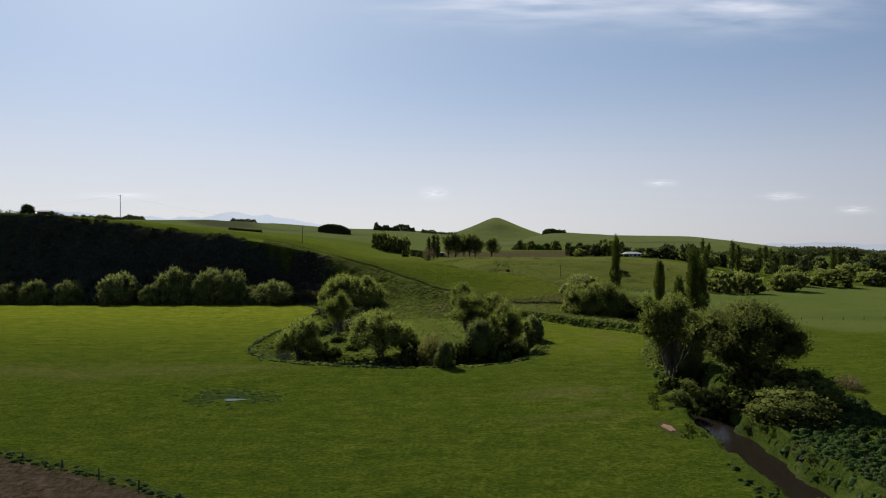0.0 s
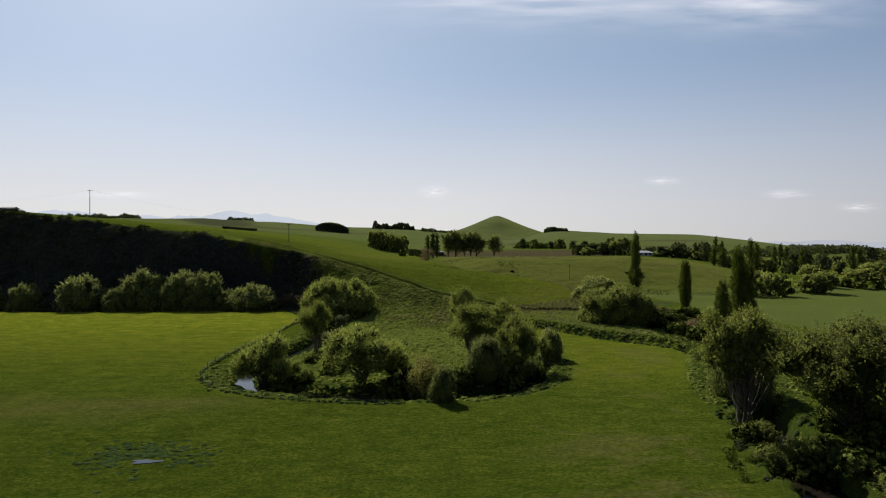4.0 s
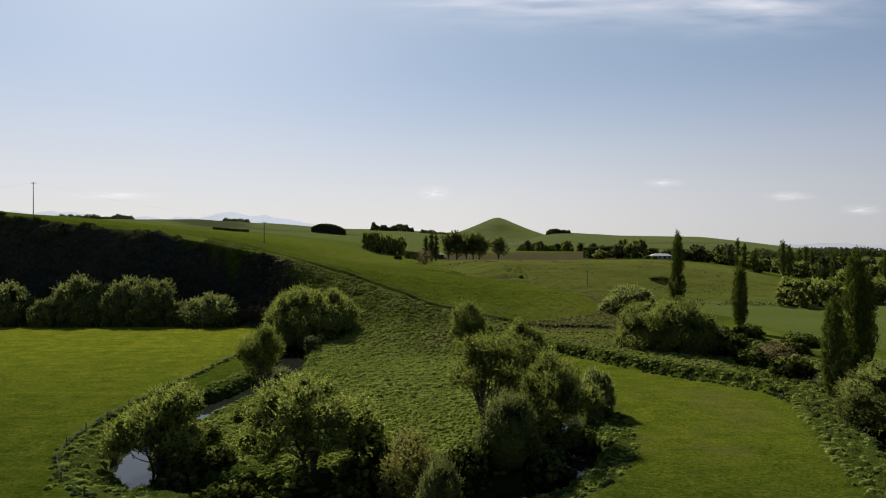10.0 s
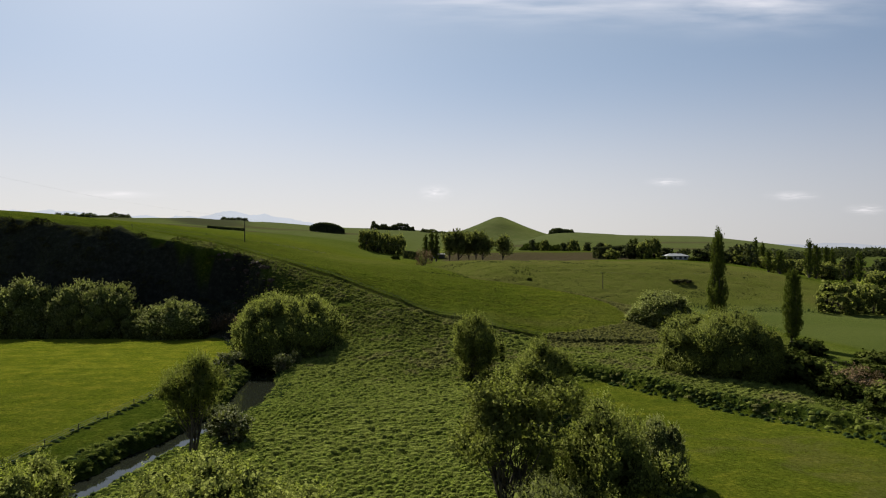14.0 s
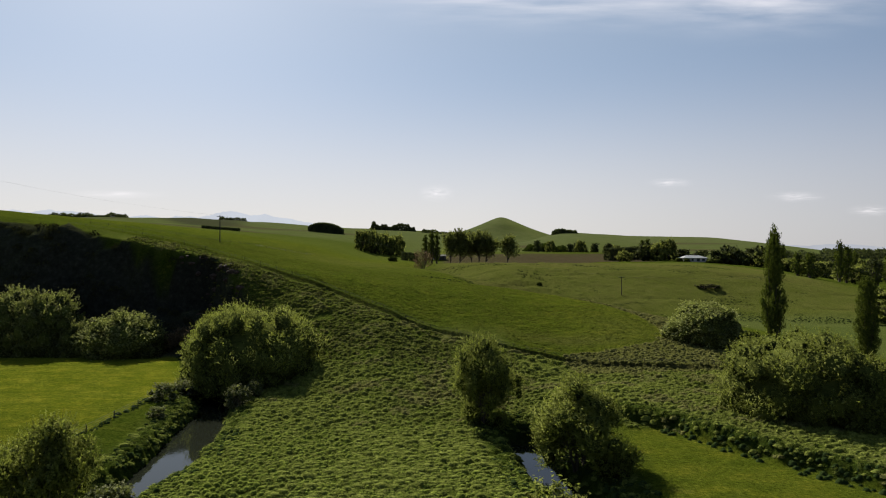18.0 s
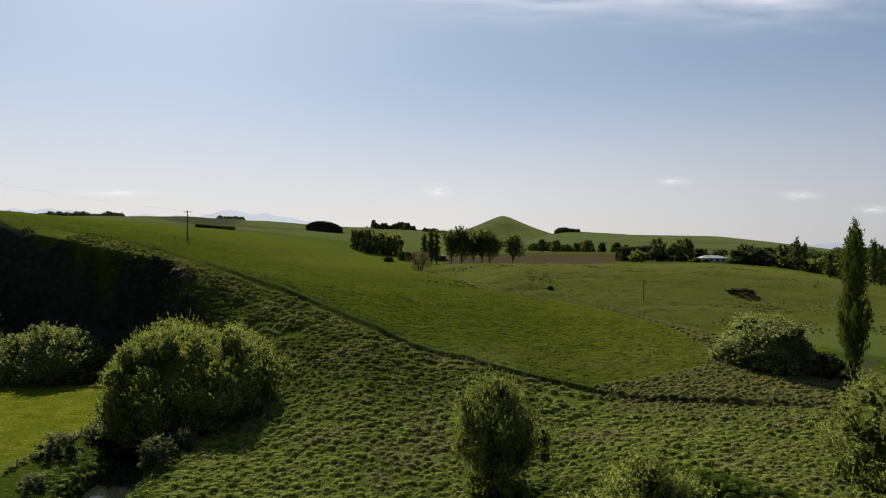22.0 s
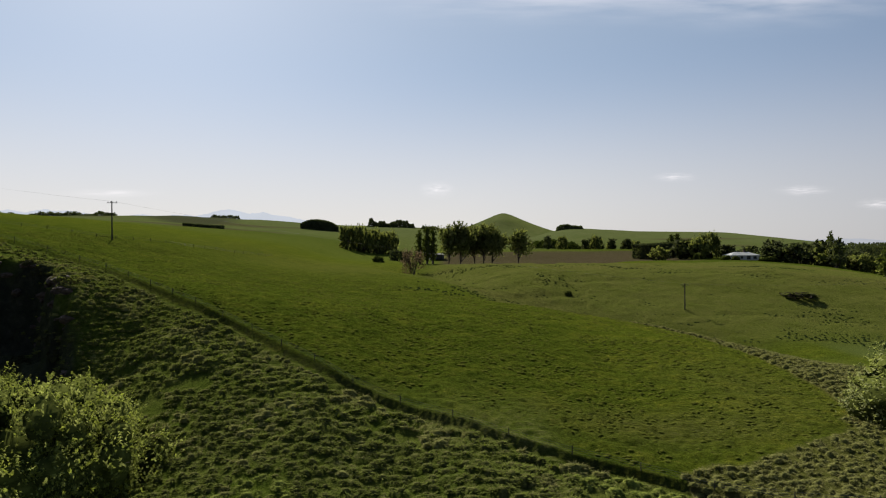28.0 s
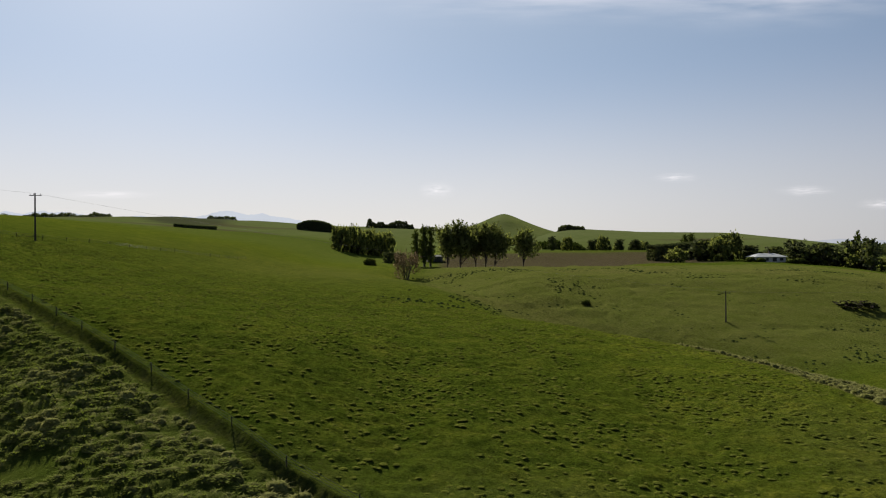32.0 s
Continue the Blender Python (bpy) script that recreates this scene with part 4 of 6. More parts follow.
def place(e, x, y, height, half, turn=0.0, sink=0.15, flat=False):
    """A pose with size for a tree built at unit size."""
    z = float(ground_z(x, y)) - sink
    sx = 2 * half
    return Matrix.Translation((x, y, z)) @ Matrix.Rotation(turn, 4, "Z") @ Matrix.Diagonal((sx, sx, height, 1))


UNIT = {}


def unit_tree(kind, seed, label, category, group=""):
    """The first of a kind, kept to be copied."""
    key = (kind, seed, label)
    if key in UNIT:
        return UNIT[key], False
    kinds = {
        "willow": (52000, 0.0104, MAT_WILLOW, dict(asp=1.15, low=0.05, balls=40, puff=0.85, lobes=9)),
        "bush": (30000, 0.0120, MAT_WILLOW_GREY, dict(asp=1.25, low=-0.16, stems=4, balls=60, dome=True, core=0.72, clump=0.8)),
        "fine": (64000, 0.0086, MAT_WILLOW, dict(asp=1.25, low=0.05, clump=0.85, puff=0.75, balls=60, core=0.62, lobes=10)),
        "fineopen": (46000, 0.0086, MAT_WILLOW, dict(asp=0.8, low=0.32, stems=4, gaps=0.10, core=0.45, belly=0.60, clump=0.85, puff=0.62, balls=60, lobes=8)),
        "bigbush": (110000, 0.0092, MAT_WILLOW, dict(asp=2.1, low=-0.16, stems=4, balls=72, dome=True, core=0.72, clump=0.8)),
        "pale": (32500, 0.0095, MAT_WILLOW_PALE, dict(asp=1.2, low=-0.12, stems=4, balls=40, belly=0.25)),
        "yellow": (20000, 0.0103, MAT_YELLOW, dict(asp=0.75, low=0.0, stems=5, gaps=0.2, core=0.3)),
        "scrubwillow": (11000, 0.0165, MAT_SCRUB_WILLOW, dict(asp=1.4, low=-0.16, stems=5, balls=56, dome=True, core=0.52)),
        "tallbush": (50000, 0.0086, MAT_SCRUB_WILLOW, dict(asp=1.2, low=-0.10, stems=5, balls=64, dome=True, core=0.72, clump=0.8)),
        "tallopen": (66000, 0.0080, MAT_SCRUB_WILLOW, dict(asp=1.1, low=0.20, stems=6, core=0.60, belly=0.58, clump=0.8, puff=0.72, balls=80, lobes=9)),
        "finebush": (62000, 0.0084, MAT_WILLOW, dict(asp=1.0, low=-0.10, stems=5, balls=70, belly=0.34, core=0.56, clump=0.8, puff=0.9, lobes=8)),
        "brush": (2600, 0.05, MAT_BRUSH, dict(asp=2.0, low=-0.16, balls=40, dome=True, droop=-0.2)),
        "dark": (3200, 0.0450, MAT_DARK, dict(asp=1.5, low=-0.16, balls=44, dome=True)),
        "blossom": (3500, 0.0300, MAT_BLOSSOM, dict(asp=1.3, low=-0.12, gaps=0.1)),
        "twiggy": (6000, 0.0160, MAT_TWIG, dict(asp=1.2, low=-0.05, stems=9, gaps=0.15, droop=-0.9, core=0.05)),
        "farround": (2300, 0.0390, MAT_FARTREE, dict(asp=1.5, low=-0.14, stems=2, clump=1.2, core=0.8)),
        "fardark": (1100, 0.0560, MAT_CONIFER, dict(asp=0.95, low=-0.05, stems=2, clump=1.3)),
        "tall": (5000, 0.0230, MAT_TALL, dict(asp=0.55, low=0.30, stems=1, gaps=0.28, clump=1.2, belly=0.62, core=0.5, puff=0.8, balls=44, lobes=6)),
    }
    if kind in kinds:
        cnt, lf, mat, opts = kinds[kind]
        me = willow_parts(seed, cnt, lf, mat, **opts)
    elif kind in ("poplar", "farpoplar", "conifer"):
        cnt, lf = {"poplar": (18000, 0.17), "farpoplar": (2400, 0.32), "conifer": (900, 0.68)}[kind]
        paths, p, d, axes, inner, rng = poplar_parts(seed, cnt)
        k = np.array((4.6, 4.6, 18.0)) if kind != "conifer" else np.array((8.0, 8.0, 16.0))
        inner = ([tuple(np.array(v) * k) for v in inner[0]], inner[1])
        crown = leaf_mesh("crown", p * k, d, lf, MAT_CONIFER if kind == "conifer" else MAT_POPLAR, rng, 0.3, 0.7, 0.45, inner, 1 / k, None, axes if kind != "conifer" else None)
        vs, fs = tubes(paths, 5)
        me = (raw_mesh("trunk", vs, fs, MAT_BARK, True), crown)
    e = thing({"bush": "willow_bush", "scrubwillow": "willow_bush", "tallbush": "willow_tree", "brush": "brush_heap", "bigbush": "willow_bush", "dark": "dark_bush", "blossom": "hawthorn_bush", "twiggy": "bare_tree", "poplar": "poplar_tree", "farpoplar": "poplar_tree",
               "conifer": "conifer_tree", "fardark": "conifer_tree", "farround": "broadleaf_tree", "tall": "tall_tree", "yellow": "willow_tree",
               "pale": "willow_tree"}.get(kind, "willow_tree"), label, category, group, (("trunk", me[0]), ("crown", me[1])))
    UNIT[key] = e
    return e, True


def plant(kind, seed, x, y, height, half, label, category="tree", group="", turn=None, sink=0.15):
    e, first = unit_tree(kind, seed, label, category, group)
    turn = (seed * 1.7 + x * 0.37 + y * 0.11) % 6.28 if turn is None else turn
    m = place(e, x, y, height, half, turn, sink)
    if first:
        e.matrix_basis = m
        return e
    loc, rot, sca = m.decompose()
    c = copy_thing(e, Matrix.LocRotScale(loc, rot, None))
    c.scale = sca
    return c


# willows along the foot of the bluff
ROW = "round willow with pale grey-green leaves in a row under the bluff"
for i, (x, y, h, r) in enumerate([(-69, 259, 11.8, 9.2), (-88, 262, 16.6, 8.6), (-97, 263, 16.6, 8.0), (-79, 259, 9.5, 5.0), (-111, 264, 17.0, 9.2), (-119, 259, 10.5, 6), (-134, 262, 15.0, 9.2),
                                  (-155, 262, 12, 6.5), (-169, 262, 12, 7), (-180, 263, 10.5, 6), (-192, 263, 12, 7), (-207, 264, 13, 8)]):
    plant("bush", 11 + i % 3, x, y, h, r, ROW, "tree", "willows under the bluff")
# willows round the oxbow
plant("bigbush", 21, -33.5, 235, 14.2, 13.5, "broad dome-shaped willow beside the oxbow with leaves down to the ground", "tree")
plant("willow", 31, -31.5, 139, 10.5, 5.4, "round willow standing on the oxbow bank", "tree", "oxbow willows")
plant("fineopen", 32, -27.2, 165, 11.5, 3.6, "slender willow leaning over the oxbow", "tree", "oxbow willows")
plant("fine", 33, -13, 134, 10.6, 7.8, "large spreading willow over the oxbow", "tree", "oxbow willows")
plant("finebush", 14, 6.5, 206, 12.5, 4.9, "tall willow at the end of the oxbow", "tree", "oxbow willows")
plant("finebush", 15, 16, 190, 10.5, 5.6, "round willow standing on the oxbow bank", "tree", "oxbow willows")
plant("fineopen", 35, 6.5, 146, 12.6, 5.6, "open willow with bare leaning limbs and feathery top", "tree", "oxbow willows")
plant("finebush", 36, 14.3, 147, 11.6, 5.0, "dark-sided willow leaning over the oxbow", "tree", "oxbow willows")
plant("pale", 39, 7.7, 135.5, 9.0, 4.2, "pale grey-green dense willow on the oxbow bank", "tree", "oxbow willows")
plant("bush", 13, 22.6, 157, 7.2, 2.8, "small dense willow on the bank", "tree", "oxbow willows")
plant("pale", 37, 0.5, 120.5, 6.0, 2.3, "pale grey-green young willow by the water", "tree", "oxbow willows")
plant("yellow", 38, -2.0, 128, 9.8, 3.6, "sparse yellowish willow just coming into leaf", "tree", "oxbow willows")
for i, (x, y, h, r) in enumerate([(-6, 131, 5, 3.4), (-20, 131, 3.2, 2.6), (-27, 134, 3.5, 3), (10, 150, 5, 4), (18, 148, 4, 3), (3, 133, 4, 3), (-8, 127.5, 4.5, 2.6), (12, 136, 4.5, 3),
                                  (-24, 137, 2.2, 2.4), (-28.5, 143.5, 2.4, 2.6), (-20, 142, 1.8, 2.0), (-33, 149, 2.2, 2.2), (-16.5, 129, 2.2, 2.6), (-4, 136, 2.6, 2.6), (-23, 131, 2.4, 2.6), (-25, 152, 2.0, 2.2)]):
    plant("dark", 41 + i % 2, x, y, h, r, "low dark scrubby bush over the oxbow water", "bush", "oxbow scrub")
for i, (x, y, h, r) in enumerate([(-30, 215.5, 3.6, 2.3), (-29, 219, 3.2, 2.0), (-42, 217, 3.0, 2.6), (-41, 224, 2.8, 2.4), (-27, 173, 4.0, 2.5), (-24, 168, 4.2, 2.8), (-39, 208, 1.8, 1.5), (-30, 226, 3.4, 2.2)]):
    plant("blossom", 45 + i % 2, x, y, h, r, "small hawthorn bush with whitish blossom on the bank", "bush", "hawthorns on the bank")
# east side
plant("bigbush", 22, 49.5, 206.5, 12.2, 11.6, "broad dark-sided willow thicket on the terrace edge", "tree")
plant("dark", 41, 61.5, 203, 5.5, 5.0, "low dark thicket in the shade of a willow", "bush")
plant("bush", 12, 55, 253, 9.0, 8.0, "rounded willow on the shoulder of the spur", "tree")
plant("dark", 42, 63, 250, 4.5, 4.0, "low dark thicket beside a willow", "bush")
plant("fineopen", 35, 38.6, 107, 15.6, 5.6, "tall multi-stemmed willow on the river bank", "tree", "river willows")
plant("tallbush", 13, 46.0, 123.5, 13.6, 5.4, "tall multi-stemmed willow on the river bank", "tree", "river willows")
plant("tallopen", 36, 47.8, 98.5, 15.2, 8.4, "broad tall willow on the river bank", "tree", "river willows")
plant("tallbush", 13, 60, 150, 9.0, 7.0, "rounded willow on the river bank", "tree", "river willows")
plant("pale", 37, 66, 152, 8.0, 5.5, "pale grey-green willow by the river", "tree", "river willows")
plant("scrubwillow", 12, 46.5, 84, 4.6, 6.0, "low willow scrub along the river", "bush", "river scrub")
plant("scrubwillow", 11, 52, 92, 5.6, 6.5, "low willow scrub along the river", "bush", "river scrub")
plant("scrubwillow", 13, 39.8, 99, 4.2, 3.2, "low willow scrub along the river", "bush", "river scrub")
plant("dark", 41, 41.0, 96.5, 3.6, 3.2, "low dark scrub along the river", "bush", "river scrub")
plant("scrubwillow", 11, 35.4, 95, 3.0, 2.0, "low willow scrub along the river", "bush", "river scrub")
plant("dark", 42, 51, 104, 5.5, 4.5, "low dark scrub along the river", "bush", "river scrub")
plant("pale", 37, 37, 59, 2.6, 3.4, "low pale willow scrub along the river", "bush", "river scrub")
for i, (x, y, h, r) in enumerate([(39.5, 104, 3.4, 3.0), (44, 101.5, 4.2, 3.4), (48.5, 95.5, 4.4, 4.2), (53.5, 97, 4.4, 4.2), (36.4, 102, 2.4, 2.0), (42.5, 112, 3.6, 3.4), (43.5, 90.5, 3.0, 3.2)]):
    plant("scrubwillow" if i % 2 else "dark", 11 + i % 3 if i % 2 else 41 + i % 2, x, y, h, r, "leafy undergrowth below the river willows" if i % 2 else "dark undergrowth below the river willows", "bush", "river undergrowth")
plant("twiggy", 52, 65, 102, 2.4, 2.8, "low purplish-brown leafless shrub on the paddock", "bush")
for x, y, h, r, s in [(68, 249.5, 26.5, 2.2, 61), (83.5, 244, 18.0, 2.2, 62), (66.5, 168, 23.0, 2.3, 61), (62.4, 167, 18.0, 1.9, 62), (70.2, 172, 19.5, 2.1, 63)]:
    plant("poplar", s, x, y, h, r, "tall narrow upright poplar standing on the river flat", "tree", "poplars by the river")
for i, (x, y, h, r) in enumerate([(74, 226, 4, 4), (80, 232, 3.5, 4), (70, 233, 3, 3.5), (86, 218, 3.5, 4.5), (62, 193, 3.5, 4), (70, 200, 4, 4.5), (78, 207, 3, 3.6), (64, 182, 4, 4)]):
    plant("twiggy" if i % 3 == 2 else "dark", 51 if i % 3 == 2 else 41 + i % 2, x, y, h, r, "low tangled brown and green scrub by the river" if i % 3 == 2 else "low dark scrub by the river flat", "bush", "river flat scrub")
# round the farmyard and the ploughed field
for i, (x, y, h) in enumerate([(4, 473, 20), (10, 474, 21), (15.5, 480, 20), (20, 476, 20.5), (25, 482, 19.5), (38, 492, 19)]):
    plant("tall", 71 + i % 3, x, y, h, 4.6 + 0.5 * (i % 2), "tall broadleaf tree with a bare lower trunk", "tree", "trees by the ploughed field")
for x, y, h in [(-11.5, 520, 18), (-7.5, 521, 21), (-4.5, 523, 20)]:
    plant("farpoplar", 81, x, y, h, 2.9, "dark upright poplar behind the tall trees", "tree", "poplars by the shed")
plant("twiggy", 53, -9.6, 417, 10, 6.2, "bare reddish-brown willow at the head of the gully", "tree")
for i in range(9):
    plant("farround", 85 + i % 3, -62 + 2.6 * i, 600 + 8 * i + 8 * (i % 3), 16.5 + 1.5 * (i % 3), 7.5, "rounded dark green tree in a grove on the slope", "tree", "grove on the slope")


# ---- power poles and wires ----
def power_pole(x, y, height, turn, label):
    e = tagged(new("power_pole"), label, "power pole", "power poles")
    e.matrix_basis = Matrix.Translation((x, y, float(ground_z(x, y)) - 0.3)) @ Matrix.Rotation(turn, 4, "Z")
    vs, fs = tubes([[(0, 0, 0, 0.17), (0, 0, height * 0.5, 0.145), (0, 0, height + 0.3, 0.115)], [(0, 0, height + 0.3, 0.115), (0, 0, height + 0.31, 0.02)]], 10)
    part("pole", raw_mesh("pole", vs, fs, MAT_POLE, True), e)
    bm = bmesh.new()
    add_box(bm, 0, 0.14, height - 0.15, 2.2, 0.10, 0.13, 0.01)
    part("crossarm", bm_mesh("crossarm", bm, MAT_POLE), e)
    for k in (-0.95, -0.35, 0.95):
        vs, fs = tubes([[(k, 0.14, height - 0.1, 0.03), (k, 0.14, height + 0.04, 0.06), (k, 0.14, height + 0.08, 0.03), (k, 0.14, height + 0.16, 0.05), (k, 0.14, height + 0.2, 0.01)]], 8)
        part("insulator", raw_mesh("insulator", vs, fs, MAT_SHED, True), e)
    return e


POLES = [(-164.5, 322.5, 13.0), (-72.6, 326.8, 8.9), (64.9, 349.2, 7.2)]
for x, y, h in POLES:
    power_pole(x, y, h, 0.05, "dark weathered wooden power pole with a short crossarm on the hillside")
line_pts = [(-330, 310, 12.0)] + POLES + [(170, 372, 9.0)]
for (ax, ay, ah), (bx, by, bh) in zip(line_pts, line_pts[1:]):
    wires = []
    for k in (-0.3, 0.95):
        az, bz = float(ground_z(ax, ay)) + ah - 0.1, float(ground_z(bx, by)) + bh - 0.1
        wires.append([(ax + (bx - ax) * t, ay + k + (by - ay) * t, az + (bz - az) * t - 4 * 1.6 * t * (1 - t), 0.006) for t in np.linspace(0, 1, 25)])
    vs, fs = tubes(wires, 4)
    tagged(new("power_line", raw_mesh("power_line", vs, fs, MAT_WIRE, True)), "thin sagging overhead wires between wooden poles", "power line", "power lines")


# ---- trees of the valley and the skyline ----
VAL = "rounded green willow among the trees of the valley"
for i, (x, y, h, r) in enumerate([(140, 318, 12, 9), (155, 322, 11.5, 9.5), (182, 335, 11.5, 10), (228, 372, 11.5, 13), (206, 366, 9, 7), (262, 385, 11, 11), (290, 372, 10, 9), (195, 508, 12, 9),
                                  (210, 500, 11, 9), (225, 470, 11, 10), (250, 455, 10, 9), (185, 440, 10, 8), (240, 520, 13, 10), (300, 470, 12, 11), (340, 520, 13, 12), (380, 480, 12, 11)]):
    plant("farround", 91 + i % 3, x, y, h, r, VAL, "tree", "valley willows")
for i, (x, y, h) in enumerate([(206, 450, 22), (211, 452, 20), (173, 430, 12), (178, 428, 13), (230, 560, 26), (236, 562, 24), (300, 600, 25), (306, 600, 27), (312, 602, 24), (255, 640, 22), (262, 640, 24), (268, 641, 23),
                               (345, 560, 24), (352, 561, 22), (280, 520, 22), (150, 600, 11), (154, 600, 12), (170, 602, 12)]):
    plant("farpoplar", 81 + i % 2, x, y, h, 3.0, "dark upright poplar in the valley", "tree", "valley poplars")
rnd = random.Random(5)
for (ax, ay), (bx, by), n, lo, hi in [((185, 500), (520, 640), 24, 10, 17), ((200, 580), (700, 760), 30, 12, 20), ((92, 700), (190, 735), 11, 9, 13), ((320, 780), (1000, 960), 30, 13, 20), ((420, 560), (760, 620), 18, 10, 17)]:
    for i in range(n):
        t = (i + rnd.uniform(0, 0.9)) / n
        x, y = ax + (bx - ax) * t + rnd.uniform(-8, 8), ay + (by - ay) * t + rnd.uniform(-14, 14)
        kind = rnd.choice(["fardark", "fardark", "conifer", "farround"])
        lab = {"fardark": "dark evergreen shelter tree across the valley", "conifer": "dark pointed conifer across the valley", "farround": "green broadleaf tree across the valley"}[kind]
        h = rnd.uniform(lo, hi)
        plant(kind, {"fardark": 95, "conifer": 97, "farround": 91}[kind] + i % 2, x, y, h * (1.15 if kind == "conifer" else 1), h * rnd.uniform(0.34, 0.5), lab, "tree", "trees across the valley")
# round the house
for kind, x, y, h, r in [("farround", 107, 495, 7, 5.5), ("fardark", 124, 512, 11, 6.5), ("farround", 131, 506, 11.5, 6), ("farround", 138, 512, 14, 6.5), ("fardark", 166, 503, 9, 6), ("fardark", 174, 500, 11, 6),
                         ("fardark", 182, 505, 10, 6), ("fardark", 158, 512, 8, 6), ("fardark", 150, 516, 8, 7)]:
    plant(kind, 92 if kind == "farround" else 96, x, y, h, r, "garden tree round the farmhouse" if kind == "farround" else "dark evergreen tree round the farmhouse", "tree", "farmhouse trees")
for x, y, h, r in [(137, 489, 2.6, 2.4), (141.5, 488.5, 2.2, 2.0), (155, 489, 2.4, 2.4), (160, 491, 3, 3)]:
    plant("dark", 42, x, y, h, r, "low dark garden shrub before the farmhouse", "bush", "farmhouse shrubs")
plant("brush", 43, 100.5, 361, 1.7, 5.2, "dark tangled heap of cut brush on the hillside", "brush heap")
plant("dark", 42, 37, 362, 1.5, 1.2, "lone dark gorse bush on the rough hill", "bush")
plant("dark", 42, -216, 329, 6, 3.6, "dark bush on the rim of the bluff", "bush")
plant("dark", 41, -28, 470, 3, 3, "dark bush beside the shed", "bush")


def hedge(x0, y0, x1, y1, height, thick, dense, mat, label, round_top=0.0):
    """A clipped shelter hedge: a leafy block with an uneven face."""
    rng = np.random.default_rng(int(abs(x0) + y0))
    n = int(math.hypot(x1 - x0, y1 - y0) * dense)
    t, u, v = rng.random(n), rng.uniform(-1, 1, n), rng.random(n)
    face = rng.random(n)
    u = np.where(face < 0.6, np.sign(u) * rng.uniform(0.75, 1.05, n), u)
    v = np.where(face >= 0.6, rng.uniform(0.88, 1.05, n), v)
    top = height * (1 - round_top * np.abs(2 * t - 1) ** 2.5)
    dx, dy = (x1 - x0), (y1 - y0)
    ln = math.hypot(dx, dy)
    px, py = x0 + dx * t - dy / ln * u * thick / 2, y0 + dy * t + dx / ln * u * thick / 2
    pz = land(px, py) + v * top
    out = np.stack([-dy / ln * u, dx / ln * u, v * 1.2 - 0.3], 1)
    me = leaf_mesh("foliage", np.stack([px, py, pz], 1), out, 0.30 + 0.0009 * y0, mat, rng, 0.3, 0.6, 0.5)
    e = tagged(new("shelter_hedge"), label, "hedge", "shelter hedges")
    part("foliage", me, e)
    stems = [[(x0 + dx * k / 12, y0 + dy * k / 12, float(land(x0 + dx * k / 12, y0 + dy * k / 12)) - 0.2, 0.16), (x0 + dx * k / 12, y0 + dy * k / 12, float(land(x0 + dx * k / 12, y0 + dy * k / 12)) + 0.8 * height * (1 - round_top * abs(k / 6 - 1) ** 2.5), 0.06)]
             for k in range(1, 12)]
    vs, fs = tubes(stems, 5)
    part("stem_row", raw_mesh("stem_row", vs, fs, MAT_BARK, True), e)
    return e


hedge(101, 512, 142, 560, 7.0, 5, 90, MAT_CONIFER, "black-green clipped shelter hedge beside the farmhouse")
hedge(-341, 1006, -292, 1020, 8.5, 6, 60, MAT_CONIFER, "dark flat-topped shelter hedge on the far slope")
hedge(-262, 1330, -196, 1340, 17, 22, 130, MAT_CONIFER, "dark rounded block of shelter trees on the skyline", 0.55)
hedge(-26, 505, -16, 507, 5, 4, 60, MAT_CONIFER, "dark clipped hedge near the shed")


def woods(name, x0, y0, x1, y1, height, deep, n, mat, label):
    """Far woods too small to count, in one piece."""
    n *= 3
    rng = np.random.default_rng(int(abs(x0 + y1)))
    t = rng.random(n)
    px, py = x0 + (x1 - x0) * t, y0 + (y1 - y0) * t + rng.uniform(-deep, deep, n)
    tops = height * (0.72 + 0.28 * vnoise(px / 14, py * 0, 3) + 0.18 * vnoise(px / 5, py * 0, 4)) * sstep(0, 0.05, t) * sstep(1, 0.95, t)
    pz = land(px, py) - 1.0 + (tops + 1.0) * rng.random(n) ** 0.8
    out = np.stack([rng.normal(0, 0.3, n), np.full(n, -0.9), np.full(n, 0.5)], 1)
    me = leaf_mesh(name, np.stack([px, py, pz], 1), out, 2.0, mat, rng, 0.2, 0.7, 0.7)
    return tagged(new(name, me), label, "woods", kind="stuff")


woods("far_woods", -1420, 1960, -1190, 1950, 24, 10, 1500, MAT_CONIFER, "far dark shelter belt of pines on the skyline")
woods("far_woods", -1180, 1950, -900, 1930, 20, 10, 1900, MAT_CONIFER, "far dark shelter belt of pines on the skyline")
woods("far_woods", -640, 1900, -560, 1900, 9, 6, 250, MAT_CONIFER, "far dark trees on the skyline")
woods("far_woods", -190, 1720, -75, 1730, 20, 8, 900, MAT_CONIFER, "far dark clump of pines on the skyline")
woods("far_woods", -60, 1700, 30, 1700, 9, 8, 300, MAT_CONIFER, "far dark trees on the skyline")
woods("far_woods", 290, 1850, 360, 1850, 15, 8, 500, MAT_CONIFER, "far dark trees beside the conical hill")
woods("far_woods", 110, 1010, 260, 1050, 11, 14, 1100, MAT_DARK, "far grey-green belt of trees below the conical hill")
woods("far_woods", 420, 1050, 900, 1300, 17, 20, 2600, MAT_CONIFER, "far dark trees along the valley")
woods("far_woods", 800, 1200, 1700, 1500, 20, 30, 3800, MAT_CONIFER, "far dark trees along the valley")


